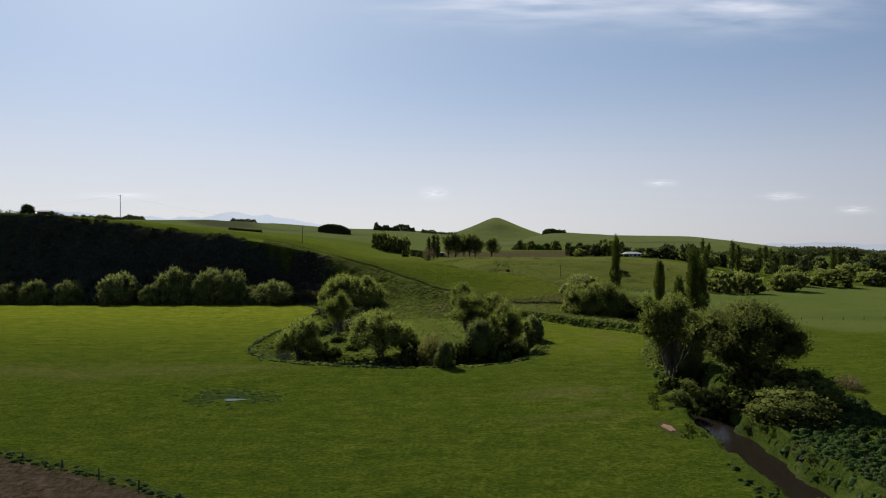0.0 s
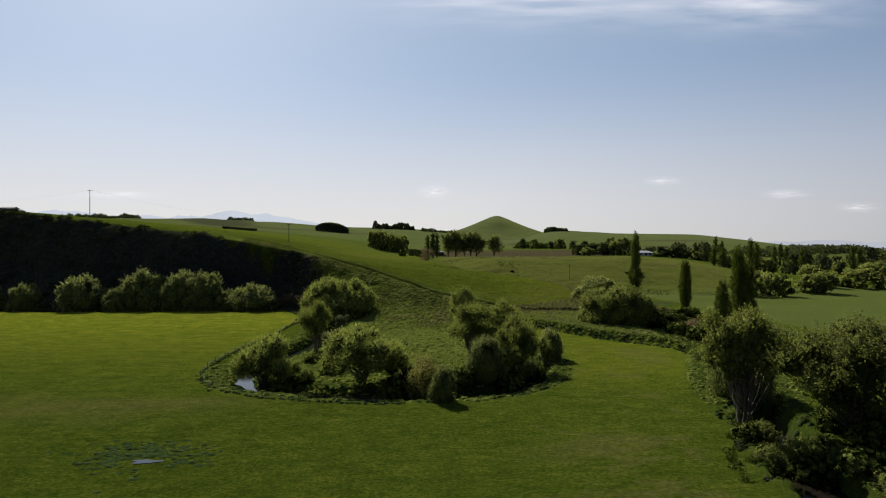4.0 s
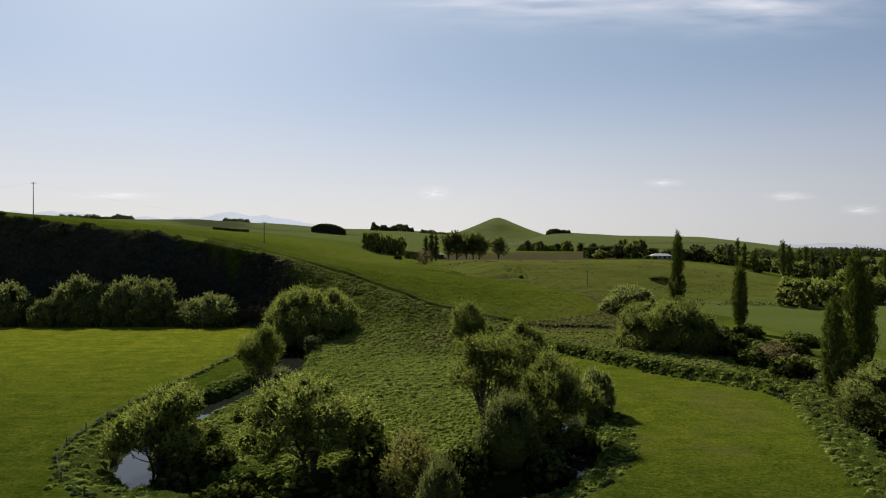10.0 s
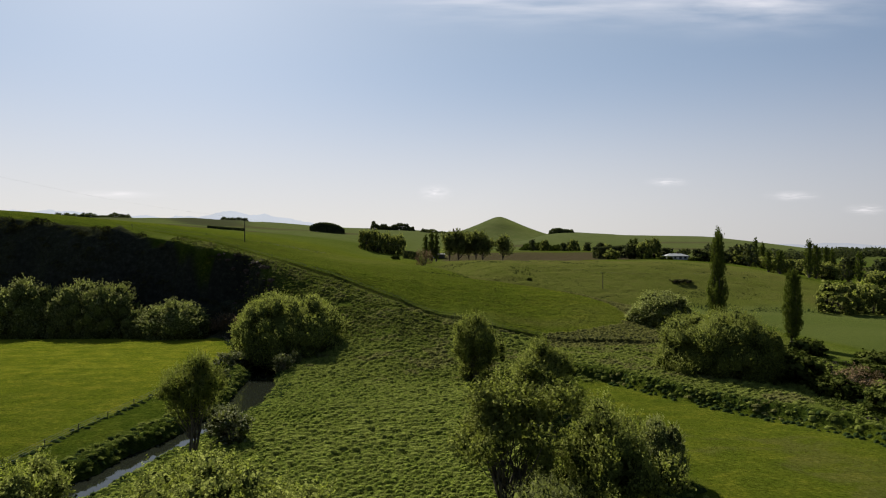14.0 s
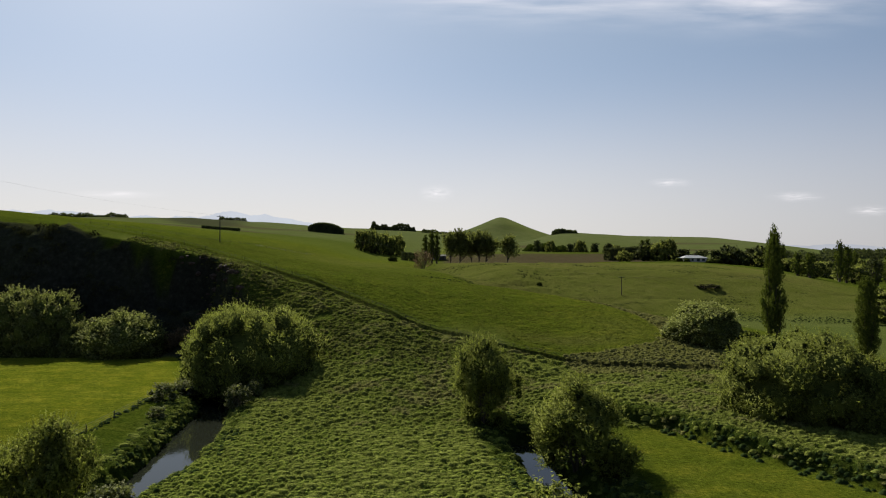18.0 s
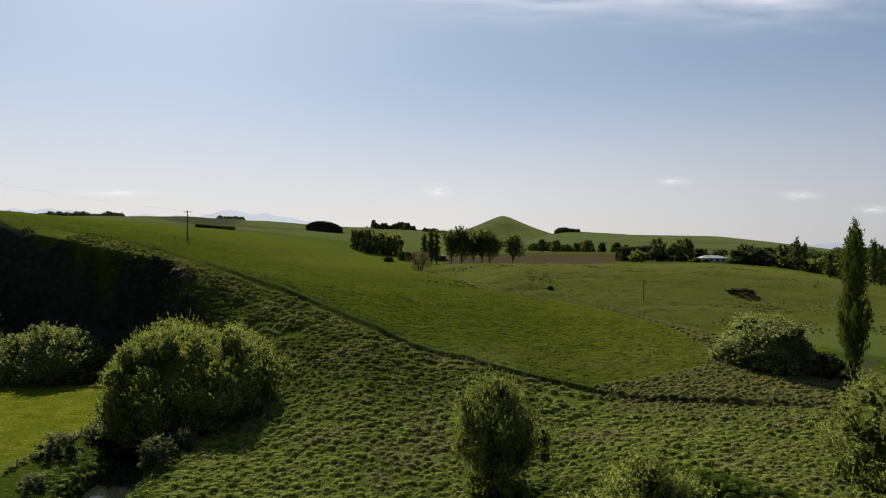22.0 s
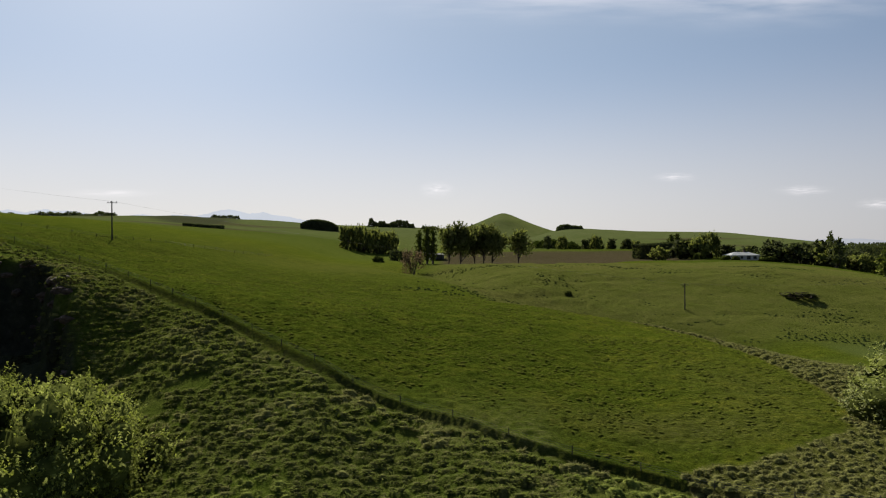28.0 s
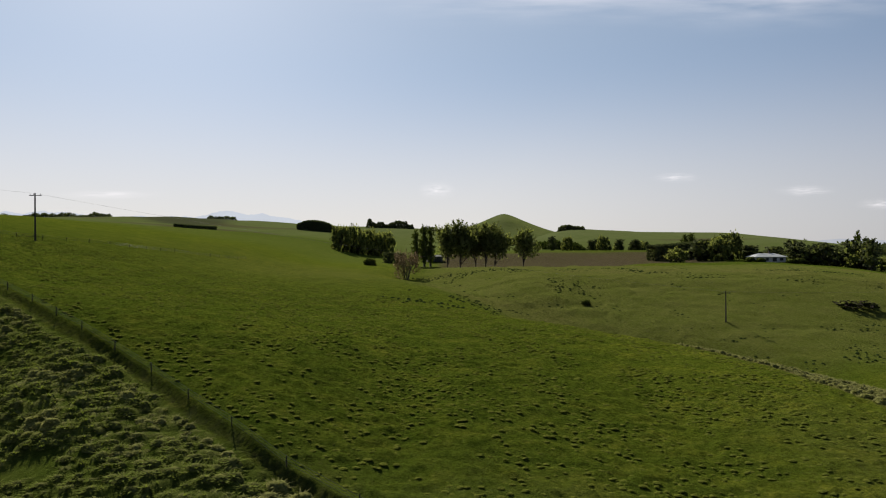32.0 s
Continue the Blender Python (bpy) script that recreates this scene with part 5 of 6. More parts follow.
# ---- far mountains and hills, their distance haze put in as a pale glow ----
def range_of_hills(name, x0, x1, y, base, heights, rough, mat, label):
    """A far ridge from evenly spaced summit heights."""
    xs = np.linspace(x0, x1, 260)
    top = np.interp(xs, np.linspace(x0, x1, len(heights)), heights)
    top = top + rough * (1.6 * (0.5 - np.abs(vnoise(xs / 110, xs * 0, 61))) + 0.9 * (0.5 - np.abs(vnoise(xs / 42, xs * 0, 62))) + 0.3 * vnoise(xs / 16, xs * 0, 65)) * np.clip(top / max(heights), 0, 1)
    rows = []
    for k, f in enumerate((0.0, 0.4, 0.75, 1.0)):
        yy = y + 120 * f + 14 * vnoise(xs / 60, xs * 0 + k, 63)
        rows.append(np.stack([xs, yy, base + (top - base) * f + rough * 0.4 * vnoise(xs / 35, xs * 0 + 2 * k, 64) * (0 < k < 3)], 1))
    v = np.concatenate(rows)
    n = len(xs)
    f = [(r * n + i, r * n + i + 1, (r + 1) * n + i + 1, (r + 1) * n + i) for r in range(3) for i in range(n - 1)]
    return tagged(new(name, raw_mesh(name, v, f, mat, True)), label, "mountains", kind="structure")


MAT_FAR_BLUE = backdrop_material("haze_glow_mountains", (0.545, 0.58, 0.64), 0.68)
MAT_FAR_GREY = backdrop_material("haze_glow_hills", (0.46, 0.48, 0.53), 0.62)
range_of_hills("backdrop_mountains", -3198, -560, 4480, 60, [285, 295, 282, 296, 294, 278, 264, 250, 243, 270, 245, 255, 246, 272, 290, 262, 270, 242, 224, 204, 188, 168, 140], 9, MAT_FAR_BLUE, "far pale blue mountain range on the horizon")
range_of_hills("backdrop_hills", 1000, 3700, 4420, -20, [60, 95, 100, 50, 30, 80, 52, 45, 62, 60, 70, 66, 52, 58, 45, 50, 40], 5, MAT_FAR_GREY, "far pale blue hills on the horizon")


def cloud_material(seed):
    m, n, l, b = node_mat("thin_cloud")
    c = n.new("ShaderNodeTexCoord")
    g = n.new("ShaderNodeTexGradient")
    g.gradient_type = "QUADRATIC_SPHERE"
    l.new(c.outputs["Object"], g.inputs["Vector"])
    t = n.new("ShaderNodeTexNoise")
    mp = n.new("ShaderNodeMapping")
    mp.inputs["Location"].default_value, mp.inputs["Scale"].default_value = (seed, 0, 0), (1.3, 1, 2.2)
    l.new(c.outputs["Object"], mp.inputs["Vector"])
    l.new(mp.outputs[0], t.inputs["Vector"])
    t.inputs["Scale"].default_value, t.inputs["Detail"].default_value = 2.0, 7
    r = n.new("ShaderNodeMapRange")
    r.inputs["From Min"].default_value, r.inputs["From Max"].default_value = 0.30, 0.85
    l.new(t.outputs["Fac"], r.inputs["Value"])
    k = n.new("ShaderNodeMath")
    k.operation = "MULTIPLY"
    l.new(g.outputs["Fac"], k.inputs[0])
    l.new(r.outputs[0], k.inputs[1])
    e, tr, x = n.new("ShaderNodeEmission"), n.new("ShaderNodeBsdfTransparent"), n.new("ShaderNodeMixShader")
    e.inputs["Color"].default_value, e.inputs["Strength"].default_value = (0.83, 0.80, 0.82, 1), 0.80
    l.new(k.outputs[0], x.inputs[0])
    l.new(tr.outputs[0], x.inputs[1])
    l.new(e.outputs[0], x.inputs[2])
    l.new(x.outputs[0], n["Material Output"].inputs["Surface"])
    return m


def cloud(x, y, z, half_w, half_h, seed):
    vs = [(-1, 0, -1), (1, 0, -1), (1, 0, 1), (-1, 0, 1)]
    ob = new("backdrop_cloud", raw_mesh("backdrop_cloud", vs, [(0, 1, 2, 3)], cloud_material(seed)))
    ob.matrix_basis = Matrix.Translation((x, y, z)) @ Matrix.Diagonal((half_w, 1, half_h, 1))
    ob.visible_shadow = False
    return tagged(ob, "thin white wisp of cloud low over the horizon", "cloud", kind="structure")


for x, z, w, h, s in [(1480, 470, 190, 42, 1), (2310, 380, 240, 48, 2), (2800, 290, 200, 50, 3), (-2200, 385, 430, 40, 4), (-60, 400, 150, 75, 5)]:
    cloud(x, 4300, z, w, h, s)
cloud(700, 4250, 1690, 1900, 330, 6)
cloud(2000, 4260, 1680, 1400, 360, 8)


# ---- fences ----
def fence_along(line, step, height, rad, label, wires=True, lean=0.03):
    e = tagged(new("fence"), label, "fence", "fences")
    rng = random.Random(len(line))
    vs, fs = tubes([[(0, 0, -0.3, rad), (0, 0, height, rad * 0.9), (0, 0, height + 0.02, rad * 0.2)]], 6)
    post_me = raw_mesh("post", vs, fs, MAT_POST)
    tops = []
    for x, y in along(line, step):
        z = float(ground_z(x, y))
        p = part("post", post_me, e)
        k = rng.uniform(0.85, 1.12)
        p.matrix_basis = Matrix.Translation((x, y, z)) @ Euler((rng.gauss(0, lean), rng.gauss(0, lean), rng.uniform(0, 6))).to_matrix().to_4x4() @ Matrix.Diagonal((1, 1, k, 1))
        tops.append((x, y, z))
    if wires:
        vs, fs = tubes([[(x, y, z + height * f, 0.012) for x, y, z in tops] for f in (0.35, 0.62, 0.9)], 3)
        part("wire", raw_mesh("wire", vs, fs, MAT_WIRE), e)
    return e


fence_along([p for p in FENCE if p[0] > -125], 6.0, 0.75, 0.05, "weathered post and wire fence along the grassy bank")
fence_along(LOOP_FENCE, 6.5, 1.0, 0.065, "old post and wire fence round the oxbow")
fence_along([p for p in SOIL_FENCE], 6.2, 0.95, 0.075, "post and wire fence along the ploughed soil")
fence_along([(-110, 318), (-76, 327), (-66, 352), (-60, 378), (-56, 402)], 5.0, 0.9, 0.055, "post and wire fence over the hill crest")
fence_along([(115, 203), (180, 207), (262, 216)], 7.0, 1.0, 0.09, "post and wire fence between two pale paddocks")


# ---- house and sheds ----
def gable_box(name, x, y, turn, lx, ly, wall_h, roof_h, hip, wall_mat, roof_mat, label, category, windows=(), chimney=False):
    e = tagged(new(name), label, category)
    e.matrix_basis = Matrix.Translation((x, y, float(land(x, y)) - 0.1)) @ Matrix.Rotation(turn, 4, "Z")
    bm = bmesh.new()
    for sx, sy, wx, wy in ((0, -ly / 2, lx, 0.2), (0, ly / 2, lx, 0.2), (-lx / 2 + 0.1, 0, 0.2, ly - 0.2), (lx / 2 - 0.1, 0, 0.2, ly - 0.2)):
        add_box(bm, sx, sy, wall_h / 2, wx, wy, wall_h)
    part("wall", bm_mesh("wall", bm, wall_mat), e)
    o = 0.6
    a, b = lx / 2 + o, ly / 2 + o
    vs = [(-a, -b, wall_h), (a, -b, wall_h), (a, b, wall_h), (-a, b, wall_h), (-a + hip, 0, wall_h + roof_h), (a - hip, 0, wall_h + roof_h),
          (-a, -b, wall_h - 0.18), (a, -b, wall_h - 0.18), (a, b, wall_h - 0.18), (-a, b, wall_h - 0.18)]
    bm = bmesh.new()
    vv = [bm.verts.new(v) for v in vs]
    for f in ((0, 1, 5, 4), (2, 3, 4, 5), (1, 2, 5), (3, 0, 4), (0, 6, 7, 1), (1, 7, 8, 2), (2, 8, 9, 3), (3, 9, 6, 0), (9, 8, 7, 6)):
        bm.faces.new([vv[i] for i in f])
    part("roof", bm_mesh("roof", bm, roof_mat), e)
    for wx, ww, wz, wh in windows:
        bm = bmesh.new()
        add_box(bm, wx, -ly / 2 - 0.12, wz, ww + 0.2, 0.08, wh + 0.2, 0.01)
        w = part("window", bm_mesh("window_frame", bm, roof_mat), e)
        bm = bmesh.new()
        add_box(bm, wx, -ly / 2 - 0.165, wz, ww, 0.03, wh)
        part("pane", bm_mesh("pane", bm, MAT_GLASS), w)
    if chimney:
        bm = bmesh.new()
        add_box(bm, lx * 0.12, 0.4, wall_h + roof_h + 0.2, 0.8, 0.6, 1.8, 0.03)
        part("chimney", bm_mesh("chimney", bm, MAT_ROCK), e)
    return e


gable_box("farmhouse", 148, 497, 0.05, 13.5, 8, 2.5, 1.5, 3.6, MAT_WALL, MAT_ROOF, "low cream farmhouse with a pale hipped iron roof", "house", [(-4.6, 1.6, 1.4, 1.2), (-1.8, 1.2, 1.4, 1.2), (1.6, 1.8, 1.3, 1.6), (4.7, 1.6, 1.4, 1.2)], True)
gable_box("farm_shed", -3, 548, 0.1, 8, 6, 2.6, 0.9, 0.6, MAT_SHED, MAT_SHED, "grey corrugated iron farm shed behind the trees", "shed", [(1.5, 3, 1.4, 2.6)])
gable_box("farm_shed", 290, 412, 0.25, 26, 8, 3.0, 1.2, 0.6, MAT_WALL, MAT_ROOF, "long pale-roofed farm shed in the valley", "shed", [(-6, 3, 1.4, 2.4), (4, 3, 1.4, 2.4)])
gable_box("field_hut", -208, 331, 0.1, 6, 4, 2.2, 0.8, 0.4, MAT_SHED, MAT_SHED, "small grey hut on the rim of the bluff", "hut", [(1, 1.2, 1.2, 1.0)])


# ---- grass, rushes and scrub ----
def tufts(name, px, py, radius, height, blades, mat, label, seed, blade_mat=None, lift=0.0, long=1.0):
    """Many small grassy mounds in one piece, each with a few blades standing out of it."""
    rng = np.random.default_rng(seed)
    n, k = len(px), 6
    pz = ground_z(px, py) + lift
    radius, height = np.broadcast_to(radius, n), np.broadcast_to(height, n)
    c = np.stack([px, py, pz], 1)
    size = rng.uniform(0.6, 1.4, n)
    ang = rng.uniform(0, 2 * math.pi, (n, 1)) + np.arange(k) * 2 * math.pi / k
    v = np.empty((n, 1 + 2 * k, 3))
    v[:, 0] = c + np.stack([rng.normal(0, 0.15, n) * radius, rng.normal(0, 0.15, n) * radius, height * size], 1)
    for ring, (rr, hh) in enumerate(((0.62, 0.78), (1.05, -0.25))):
        r = (radius * size)[:, None] * rr * rng.uniform(0.75, 1.25, (n, k))
        h = (height * size)[:, None] * hh * rng.uniform(0.75, 1.2, (n, k))
        v[:, 1 + ring * k:1 + (ring + 1) * k] = c[:, None] + np.stack([np.cos(ang) * r * 1.15, np.sin(ang) * r * 0.82, h], 2)
    i = np.arange(k)
    tri = np.concatenate([np.stack([0 * i, 1 + i, 1 + (i + 1) % k], 1), np.stack([1 + i, 1 + k + i, 1 + k + (i + 1) % k], 1), np.stack([1 + i, 1 + k + (i + 1) % k, 1 + (i + 1) % k], 1)])
    f = (np.arange(n)[:, None, None] * (1 + 2 * k) + tri).reshape(-1, 3)
    v = v.reshape(-1, 3)
    # blades
    m = n * blades
    b = np.repeat(c, blades, axis=0)
    s = np.repeat(size, blades)
    a = rng.uniform(0, 2 * math.pi, m)
    radius, height = np.repeat(radius, blades), np.repeat(height, blades)
    r0 = radius * s * rng.uniform(0.1, 0.9, m)
    d = np.stack([np.cos(a), np.sin(a)], 1)
    z0 = height * s * (1 - 0.7 * (r0 / (radius * s)) ** 2)
    w = 0.075 * radius / 0.5
    root = np.concatenate([b[:, :2] + d * r0[:, None], (b[:, 2] + z0 - 0.12)[:, None]], 1)
    side = np.stack([-d[:, 1] * w, d[:, 0] * w, np.zeros(m)], 1)
    edge = r0 / (radius * s)
    tip = root + np.concatenate([d * (0.34 * long * s * rng.uniform(0.4, 1.3, m))[:, None], ((0.16 + 0.5 * height) * rng.uniform(0.3, 1, m) * (1.15 - 0.9 * edge))[:, None]], 1)
    bv = np.stack([root - side, root + side, tip], 1).reshape(-1, 3)
    f = np.concatenate([f, len(v) + np.arange(3 * m).reshape(-1, 3)])
    me = raw_mesh(name, np.concatenate([v, bv]), f, mat, True)
    if blade_mat:
        me.materials.append(blade_mat)
        me.polygons.foreach_set("material_index", np.concatenate([np.zeros(len(f) - m, np.int32), np.ones(m, np.int32)]))
    return tagged(new(name, me), label, "grass", kind="stuff")


def jitter_grid(x0, x1, y0, y1, step, seed):
    rng = np.random.default_rng(seed)
    xx, yy = np.meshgrid(np.arange(x0, x1, step), np.arange(y0, y1, step))
    return (xx + rng.uniform(-0.45, 0.45, xx.shape) * step).ravel(), (yy + rng.uniform(-0.45, 0.45, yy.shape) * step).ravel()


def dry(x, y):
    """Above the water line."""
    return ground_z(x, y) > -2.1


gi, gj = np.meshgrid(np.arange(math.floor(-80 / MOUND), math.ceil(78 / MOUND)), np.arange(math.floor(118 / MOUND), math.ceil(305 / MOUND)))
tx, ty, tr, th = (a.ravel() for a in mound_at(gi, gj))
keep = (rough_cover(tx, ty) > 0.5) & (th > 0) & dry(tx, ty) & ((line_dist(tx, ty, FENCE) < -1.4) | (past_spur(tx, ty) > 0.5))
tx, ty, tr, th = tx[keep], ty[keep], tr[keep], th[keep]
lawnside = (np.abs(line_dist(tx, ty, RIVER)) < 15) | ((np.abs(line_dist(tx, ty, OXBOW)) < 8) & (ty < 225)) | (sstep(-40, -30, tx) * sstep(14, 8, tx) * sstep(212, 192, ty) > 0.5)
pale = (vnoise(tx / 5, ty / 5, 47) + 0.6 * vnoise(tx / 2, ty / 2, 73) > 0.35) & ~lawnside | (past_spur(tx, ty) > 0.5)
upper = (line_dist(tx, ty, FENCE) > -20 + 4 * vnoise(tx / 6, ty / 6, 51)) & (tx < 14) & ~pale
tufts("tussock_grass", tx[upper], ty[upper], 0.86 * tr[upper], 0.62 * th[upper], 36, MAT_TUSSOCK_OLIVE, "olive-green tussock grass under the fence bank", 7, MAT_TUFT, 0.22 * th[upper], 1.5)
green = ~pale & ~upper
tufts("tussock_grass", tx[green], ty[green], 0.86 * tr[green], 0.62 * th[green], 24, MAT_TUSSOCK, "rough green tussock grass over the slope", 5, MAT_TUFT, 0.22 * th[green], 1.25)
tufts("tussock_grass", tx[pale], ty[pale], 0.86 * tr[pale], 0.62 * th[pale], 24, MAT_TUSSOCK_DRY, "straw-tinted tussock grass over the slope", 6, MAT_STRAW, 0.22 * th[pale], 1.25)
# leafy green weeds between the tussocks on the flat inside the oxbow
tx, ty = jitter_grid(-38, 14, 128, 214, 0.78, 12)
keep = dry(tx, ty) & (np.abs(line_dist(tx, ty, OXBOW)) > 3.5) & (sstep(-40, -30, tx) * sstep(14, 8, tx) * sstep(216, 190, ty) > hash2(np.floor(tx * 9), np.floor(ty * 9), 13))
tufts("meadow_weeds", tx[keep], ty[keep], 0.32, 0.20, 10, MAT_FRESH, "leafy fresh green weeds on the flat inside the oxbow", 13, MAT_FRESH_BLADE, 0.10)
# rank weeds on the banks and under the terrace edge
tx, ty = jitter_grid(-52, 70, 112, 250, 0.9, 8)
ox, sc = np.abs(line_dist(tx, ty, OXBOW)), line_dist(tx, ty, SCARP)
lf = line_dist(tx, ty, LOOP_FENCE)
keep = dry(tx, ty) & (((ox < 6.6) & (ox > 2.5) & (ty < 236)) | ((sc > -2.2) & (sc < 2.2) & (tx > 16) & (tx < 60)))
keep &= (vnoise(tx / 2.5, ty / 2.5, 75) > -0.35) | (ox < 4.0)
tufts("rank_weeds", tx[keep], ty[keep], 0.36, 0.30, 9, MAT_WEED, "rank dark green weeds and rushes on the bank", 9, MAT_WEED_BLADE)
tx, ty = jitter_grid(20, 80, 20, 165, 1.0, 10)
rv = np.abs(line_dist(tx, ty, RIVER))
keep = dry(tx, ty) & (rv < 5.0 + 2.5 * vnoise(tx / 7, ty / 7, 82)) & (rv > 1.5) & (vnoise(tx / 3, ty / 3, 76) > -0.4)
tufts("rank_weeds", tx[keep], ty[keep], 0.40, 0.36, 9, MAT_WEED, "rank green weeds along the river bank", 11, MAT_WEED_BLADE)
tx, ty = jitter_grid(44, 80, 60, 100, 1.3, 16)
rv = line_dist(tx, ty, RIVER)
keep = dry(tx, ty) & (np.abs(rv) > 4) & (rv < 0) & (np.abs(rv) < 22) & (vnoise(tx / 5, ty / 5, 79) > -0.2)
tufts("rank_weeds", tx[keep], ty[keep], 0.70, 0.65, 12, MAT_WEED, "dense waist-high weeds beside the river", 17, MAT_WEED_BLADE)
tx, ty = jitter_grid(35, 66, 30, 76, 0.85, 21)
rv = line_dist(tx, ty, RIVER)
keep = dry(tx, ty) & (rv < -1.8) & (rv > -13 + 3 * vnoise(tx / 6, ty / 6, 85))
tufts("bank_sedge", tx[keep], ty[keep], 0.52, 0.46, 9, MAT_WEED, "thick dark green sedge tussocks on the river bank", 22, MAT_WEED_BLADE)
# rough strips along the old fences
for line, seed, lab in ((LOOP_FENCE, 23, "uncut grass under the oxbow fence"), (SOIL_FENCE, 24, "uncut dark grass along the edge of the ploughed soil")):
    q = np.array(along(line, 0.5))
    rr = np.random.default_rng(seed)
    q = q + rr.normal(0, 0.35, q.shape)
    tufts("fence_grass", q[:, 0], q[:, 1], 0.34, 0.20, 6, MAT_WEED, lab, seed, MAT_TUFT)
# short tufts over the mown spur
tx, ty = jitter_grid(-80, 52, 238, 335, 0.88, 18)
keep = (line_dist(tx, ty, FENCE) > 0.8) & (past_spur(tx, ty) < 0.3) & (ty + 0.5 * tx < 330) & (vnoise(tx / 5, ty / 5, 86) + vnoise(tx / 1.3, ty / 1.3, 87) > -0.3)
tufts("spur_grass", tx[keep], ty[keep], 0.22, 0.05, 6, MAT_CLUMP, "short green tufts of grass over the mown spur", 19, MAT_TUFT, 0.10, 0.45)
# small weeds dotted over the rough hill and the spur
tx, ty = jitter_grid(-8, 140, 318, 420, 1.5, 14)
keep = (vnoise(tx / 12, ty / 12, 77) + vnoise(tx / 4, ty / 4, 78) > 0.1)
tufts("scattered_weeds", tx[keep], ty[keep], 0.26, 0.15, 1, MAT_WEED, "small dark weeds dotted over the rough hill", 15, MAT_WEED_BLADE, 0.14)


def scrub_on_bluff():
    rng = np.random.default_rng(20)
    n = 1000
    x = rng.uniform(-230, -42, n)
    f = rng.random(n)
    y = 260 + f * 44 + rng.uniform(-2, 2, n)
    keep = (line_dist(x, y, CLIFF_RIM) < 0.5) & (rng.random(n) > 0.25)
    x, y = x[keep], y[keep]
    z = ground_z(x, y)
    pts, outs = [], []
    for cx, cy, cz in zip(x, y, z):
        k, r = 60, rng.uniform(0.8, 2.2)
        d = rng.normal(0, 1, (k, 3))
        d /= np.linalg.norm(d, axis=1, keepdims=True)
        d[:, 2] = np.abs(d[:, 2])
        pts.append(np.array((cx, cy, cz)) + d * r * rng.uniform(0.6, 1.05, (k, 1)) * np.array((1, 1, 0.8)))
        outs.append(d)
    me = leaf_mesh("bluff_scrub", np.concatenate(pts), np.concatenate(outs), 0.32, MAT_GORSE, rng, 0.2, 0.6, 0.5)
    return tagged(new("bluff_scrub", me), "dark scrub and gorse covering the steep bluff", "scrub", kind="stuff")


scrub_on_bluff()
for x, y, h, r in [(-56, 261, 5.0, 4.4), (-52, 259, 4.2, 3.4), (-60, 263, 4.2, 3.4)]:
    plant("twiggy", 52, x, y, h, r, "low reddish-brown shrub at the foot of the bluff", "bush", "shrubs under the bluff")


def rock(x, y, size, seed, label):
    bm = bmesh.new()
    bmesh.ops.create_icosphere(bm, subdivisions=3, radius=1)
    for v in bm.verts:
        q = v.co * 1.3 + Vector((seed * 7.1, 0, 0))
        v.co *= 1 + 0.35 * noise.noise(q) + 0.22 * noise.noise(q * 2.7) + 0.10 * noise.noise(q * 6)
        v.co.x = round(v.co.x * 5) / 5 * 0.5 + v.co.x * 0.5
    ob = new("rock_outcrop", bm_mesh("rock_outcrop", bm, MAT_ROCK))
    ob.matrix_basis = Matrix.Translation((x, y, float(ground_z(x, y)) - 0.35 * size)) @ Matrix.Rotation(seed * 1.3, 4, "Z") @ Matrix.Diagonal((size * 1.5, size * 0.9, size * 0.8, 1))
    return tagged(ob, label, "rock", "rocks of the slip")


rngr = np.random.default_rng(77)
for i, (x, y) in enumerate([(-59.4, 271.2), (-60.2, 271.8), (-57.6, 272.6), (-56, 276.8), (-54.6, 275.4), (-51.4, 271.4)] + along([p for p in CLIFF_RIM if -66 < p[0] < -38], 0.9)):
    rock(x - 0.3 + rngr.normal(0, 0.4), y - 0.5 + rngr.normal(0, 0.5), rngr.uniform(0.3, 0.8), i + 1, "crumbling brown clay rock bared by a slip in the bluff")


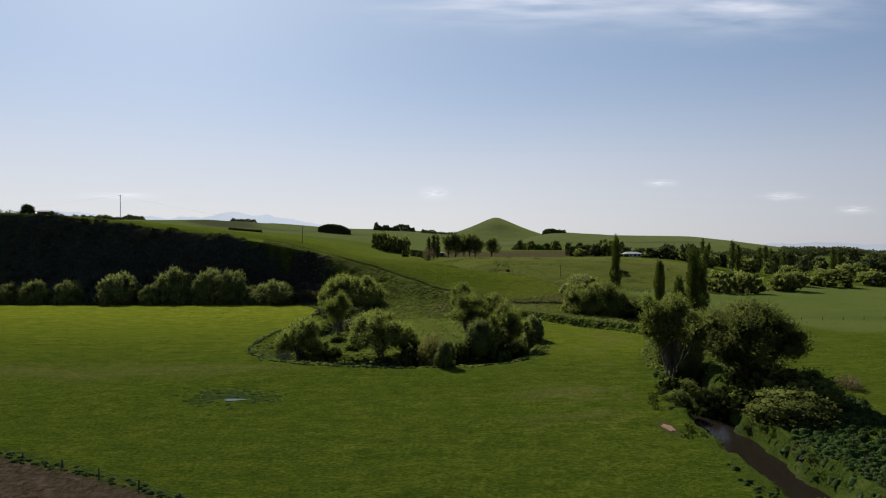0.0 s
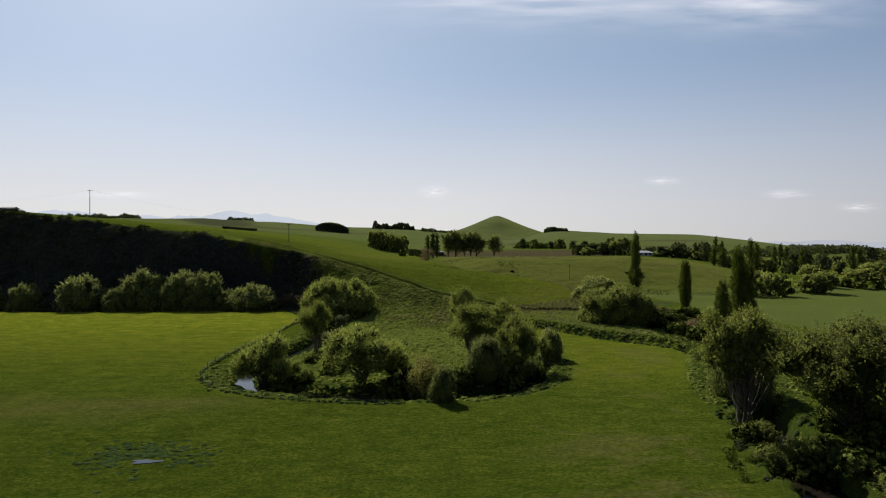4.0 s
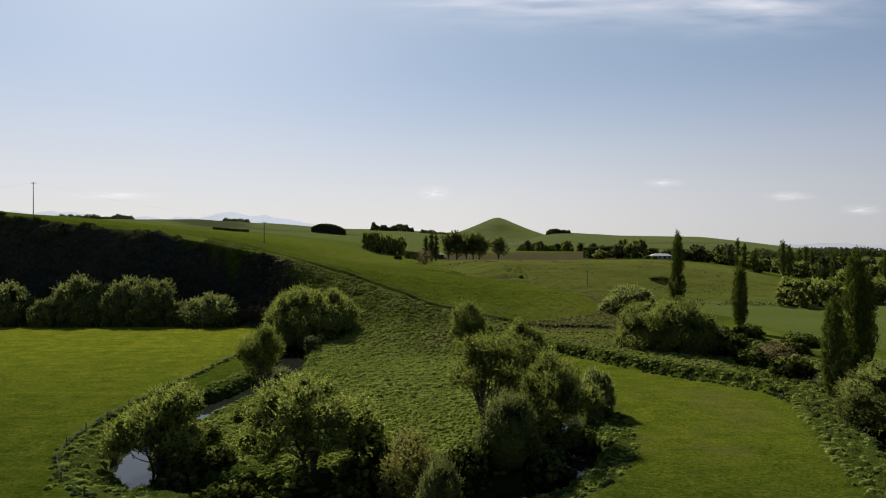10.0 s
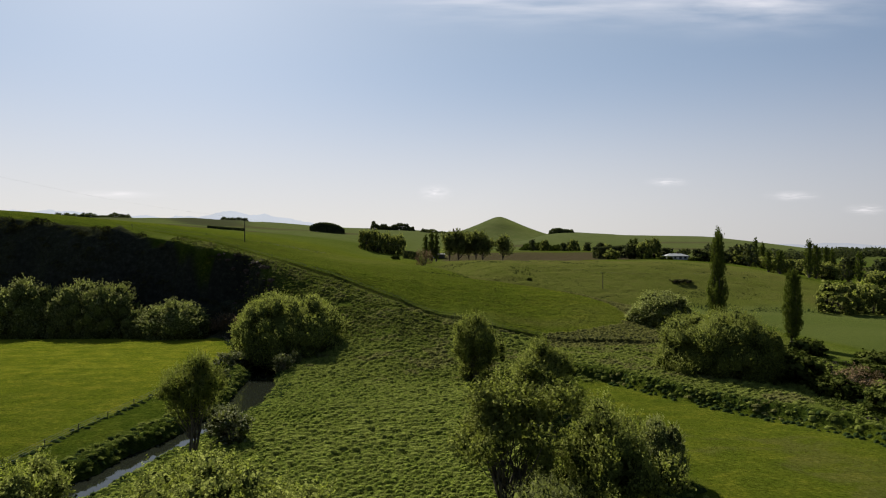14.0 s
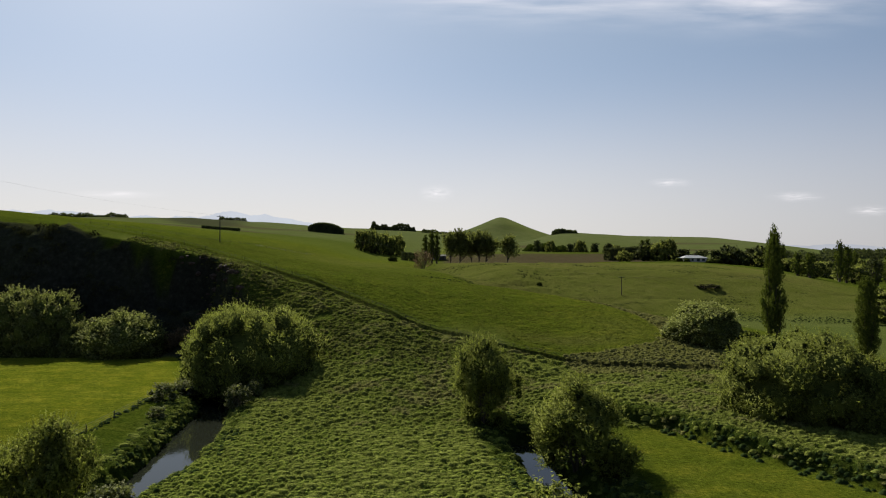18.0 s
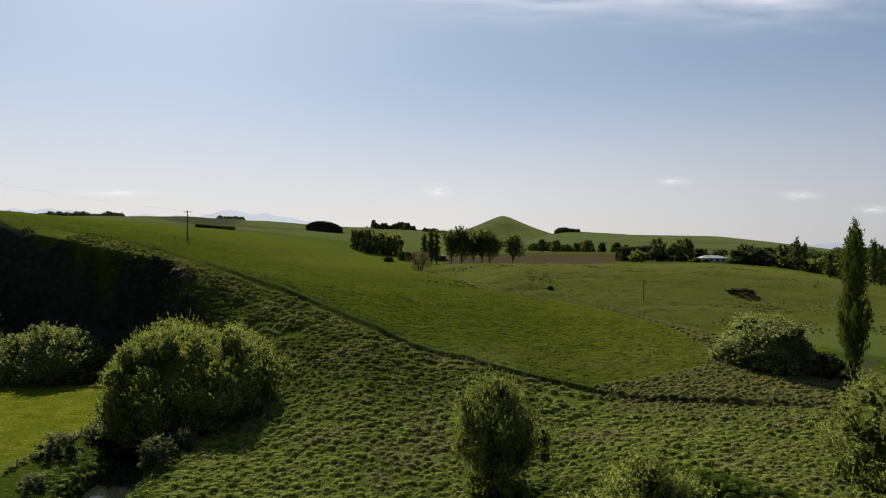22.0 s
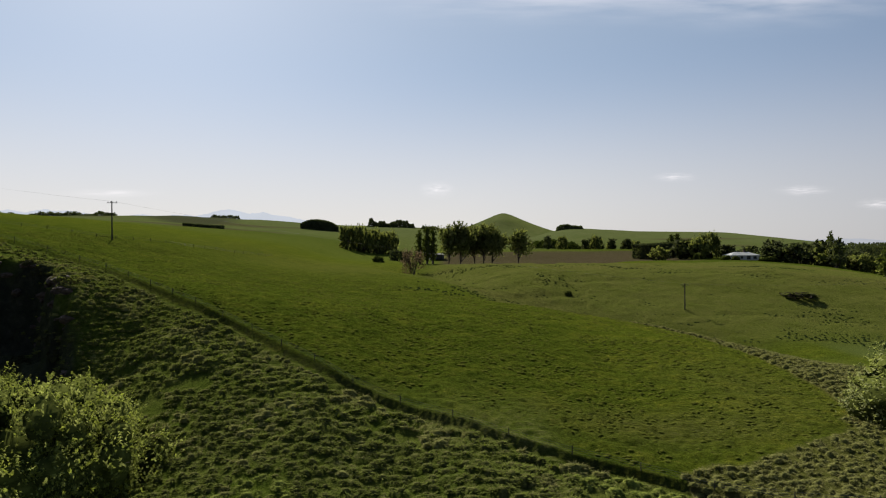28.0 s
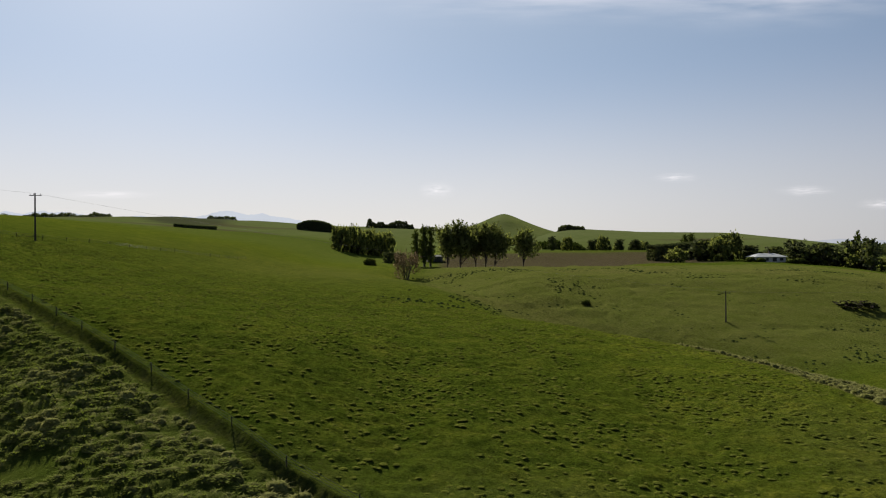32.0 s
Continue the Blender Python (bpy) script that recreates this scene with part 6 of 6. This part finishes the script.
def river_scrub():
    """Knee- to head-high tangle beside the river."""
    rng = np.random.default_rng(41)
    n = 1500
    y = rng.uniform(62, 262, n)
    x = np.interp(y, [p[1] for p in RIVER[:40]], [p[0] for p in RIVER[:40]]) + rng.normal(-2.0, 6.5, n)
    ok = dry(x, y) & (x > 29 + 0.45 * np.clip(y - 90, 0, 50)) & (line_dist(x, y, FENCE) < 30) & (vnoise(x / 6, y / 6, 84) > -0.25)
    x, y = x[ok], y[ok]
    z = ground_z(x, y)
    for name, pick, mat, label in (("river_scrub", np.arange(len(x)) % 3 > 0, MAT_DARK, "dark green tangled scrub along the river flat"), ("river_scrub", np.arange(len(x)) % 3 == 0, MAT_BRUSH, "brown leafless scrub along the river flat")):
        pts, outs = [], []
        for cx, cy, cz in zip(x[pick], y[pick], z[pick]):
            r = rng.uniform(0.35, 1.1)
            d = rng.normal(0, 1, (46, 3))
            d /= np.linalg.norm(d, axis=1, keepdims=True)
            d[:, 2] = np.abs(d[:, 2])
            pts.append(np.array((cx, cy, cz)) + d * r * rng.uniform(0.45, 1.05, (46, 1)))
            outs.append(d)
        tagged(new(name, leaf_mesh(name, np.concatenate(pts), np.concatenate(outs), 0.2, mat, rng, 0.2, 0.6, 0.45)), label, "scrub", kind="stuff")


river_scrub()

# a small slip of bare clay on the river side of the paddock
ang = np.linspace(0, 2 * math.pi, 22, endpoint=False)
er = 1.0 + 0.22 * np.sin(2 * ang + 1) + 0.18 * np.sin(5 * ang)
ex, ey = 28.3 + 0.55 * er * np.cos(ang) - 0.25 * er * np.sin(ang), 79.5 + 1.5 * er * np.sin(ang)
ev = [(28.3, 79.5, float(ground_z(28.3, 79.5)) + 0.09)] + list(zip(ex, ey, ground_z(ex, ey) + 0.05))
tagged(new("bare_earth", raw_mesh("bare_earth", ev, [(0, 1 + i, 1 + (i + 1) % 22) for i in range(22)], MAT_EARTH, True)), "small slip of bare orange clay in the paddock", "earth", kind="structure")

# muddy puddle in the paddock
ang = np.linspace(0, 2 * math.pi, 28, endpoint=False)
pr = 1.0 + 0.25 * np.sin(3 * ang + 1) + 0.15 * np.sin(5 * ang)
pv = [(-31.2, 94.4, float(ground_z(-31.2, 94.4)) + 0.06)] + [(-31.2 + 1.5 * r * math.cos(a), 94.4 + 0.6 * r * math.sin(a), float(ground_z(-31.2, 94.4)) + 0.05) for a, r in zip(ang, pr)]
tagged(new("puddle_water", raw_mesh("puddle_water", pv, [(0, 1 + i, 1 + (i + 1) % 28) for i in range(28)], MAT_WATER, True)), "small muddy puddle in the paddock", "water", kind="structure")
rngp = np.random.default_rng(30)
tx, ty = -32.5 + rngp.normal(0, 3.2, 260), 96.2 + rngp.normal(0, 2.2, 260)
keep = np.hypot((tx + 31.2) / 3.0, (ty - 94.4) / 1.3) > 1
tufts("puddle_rushes", tx[keep], ty[keep], 0.42, 0.09, 5, MAT_WEED, "dark rushes round a muddy puddle", 31, MAT_WEED_BLADE)
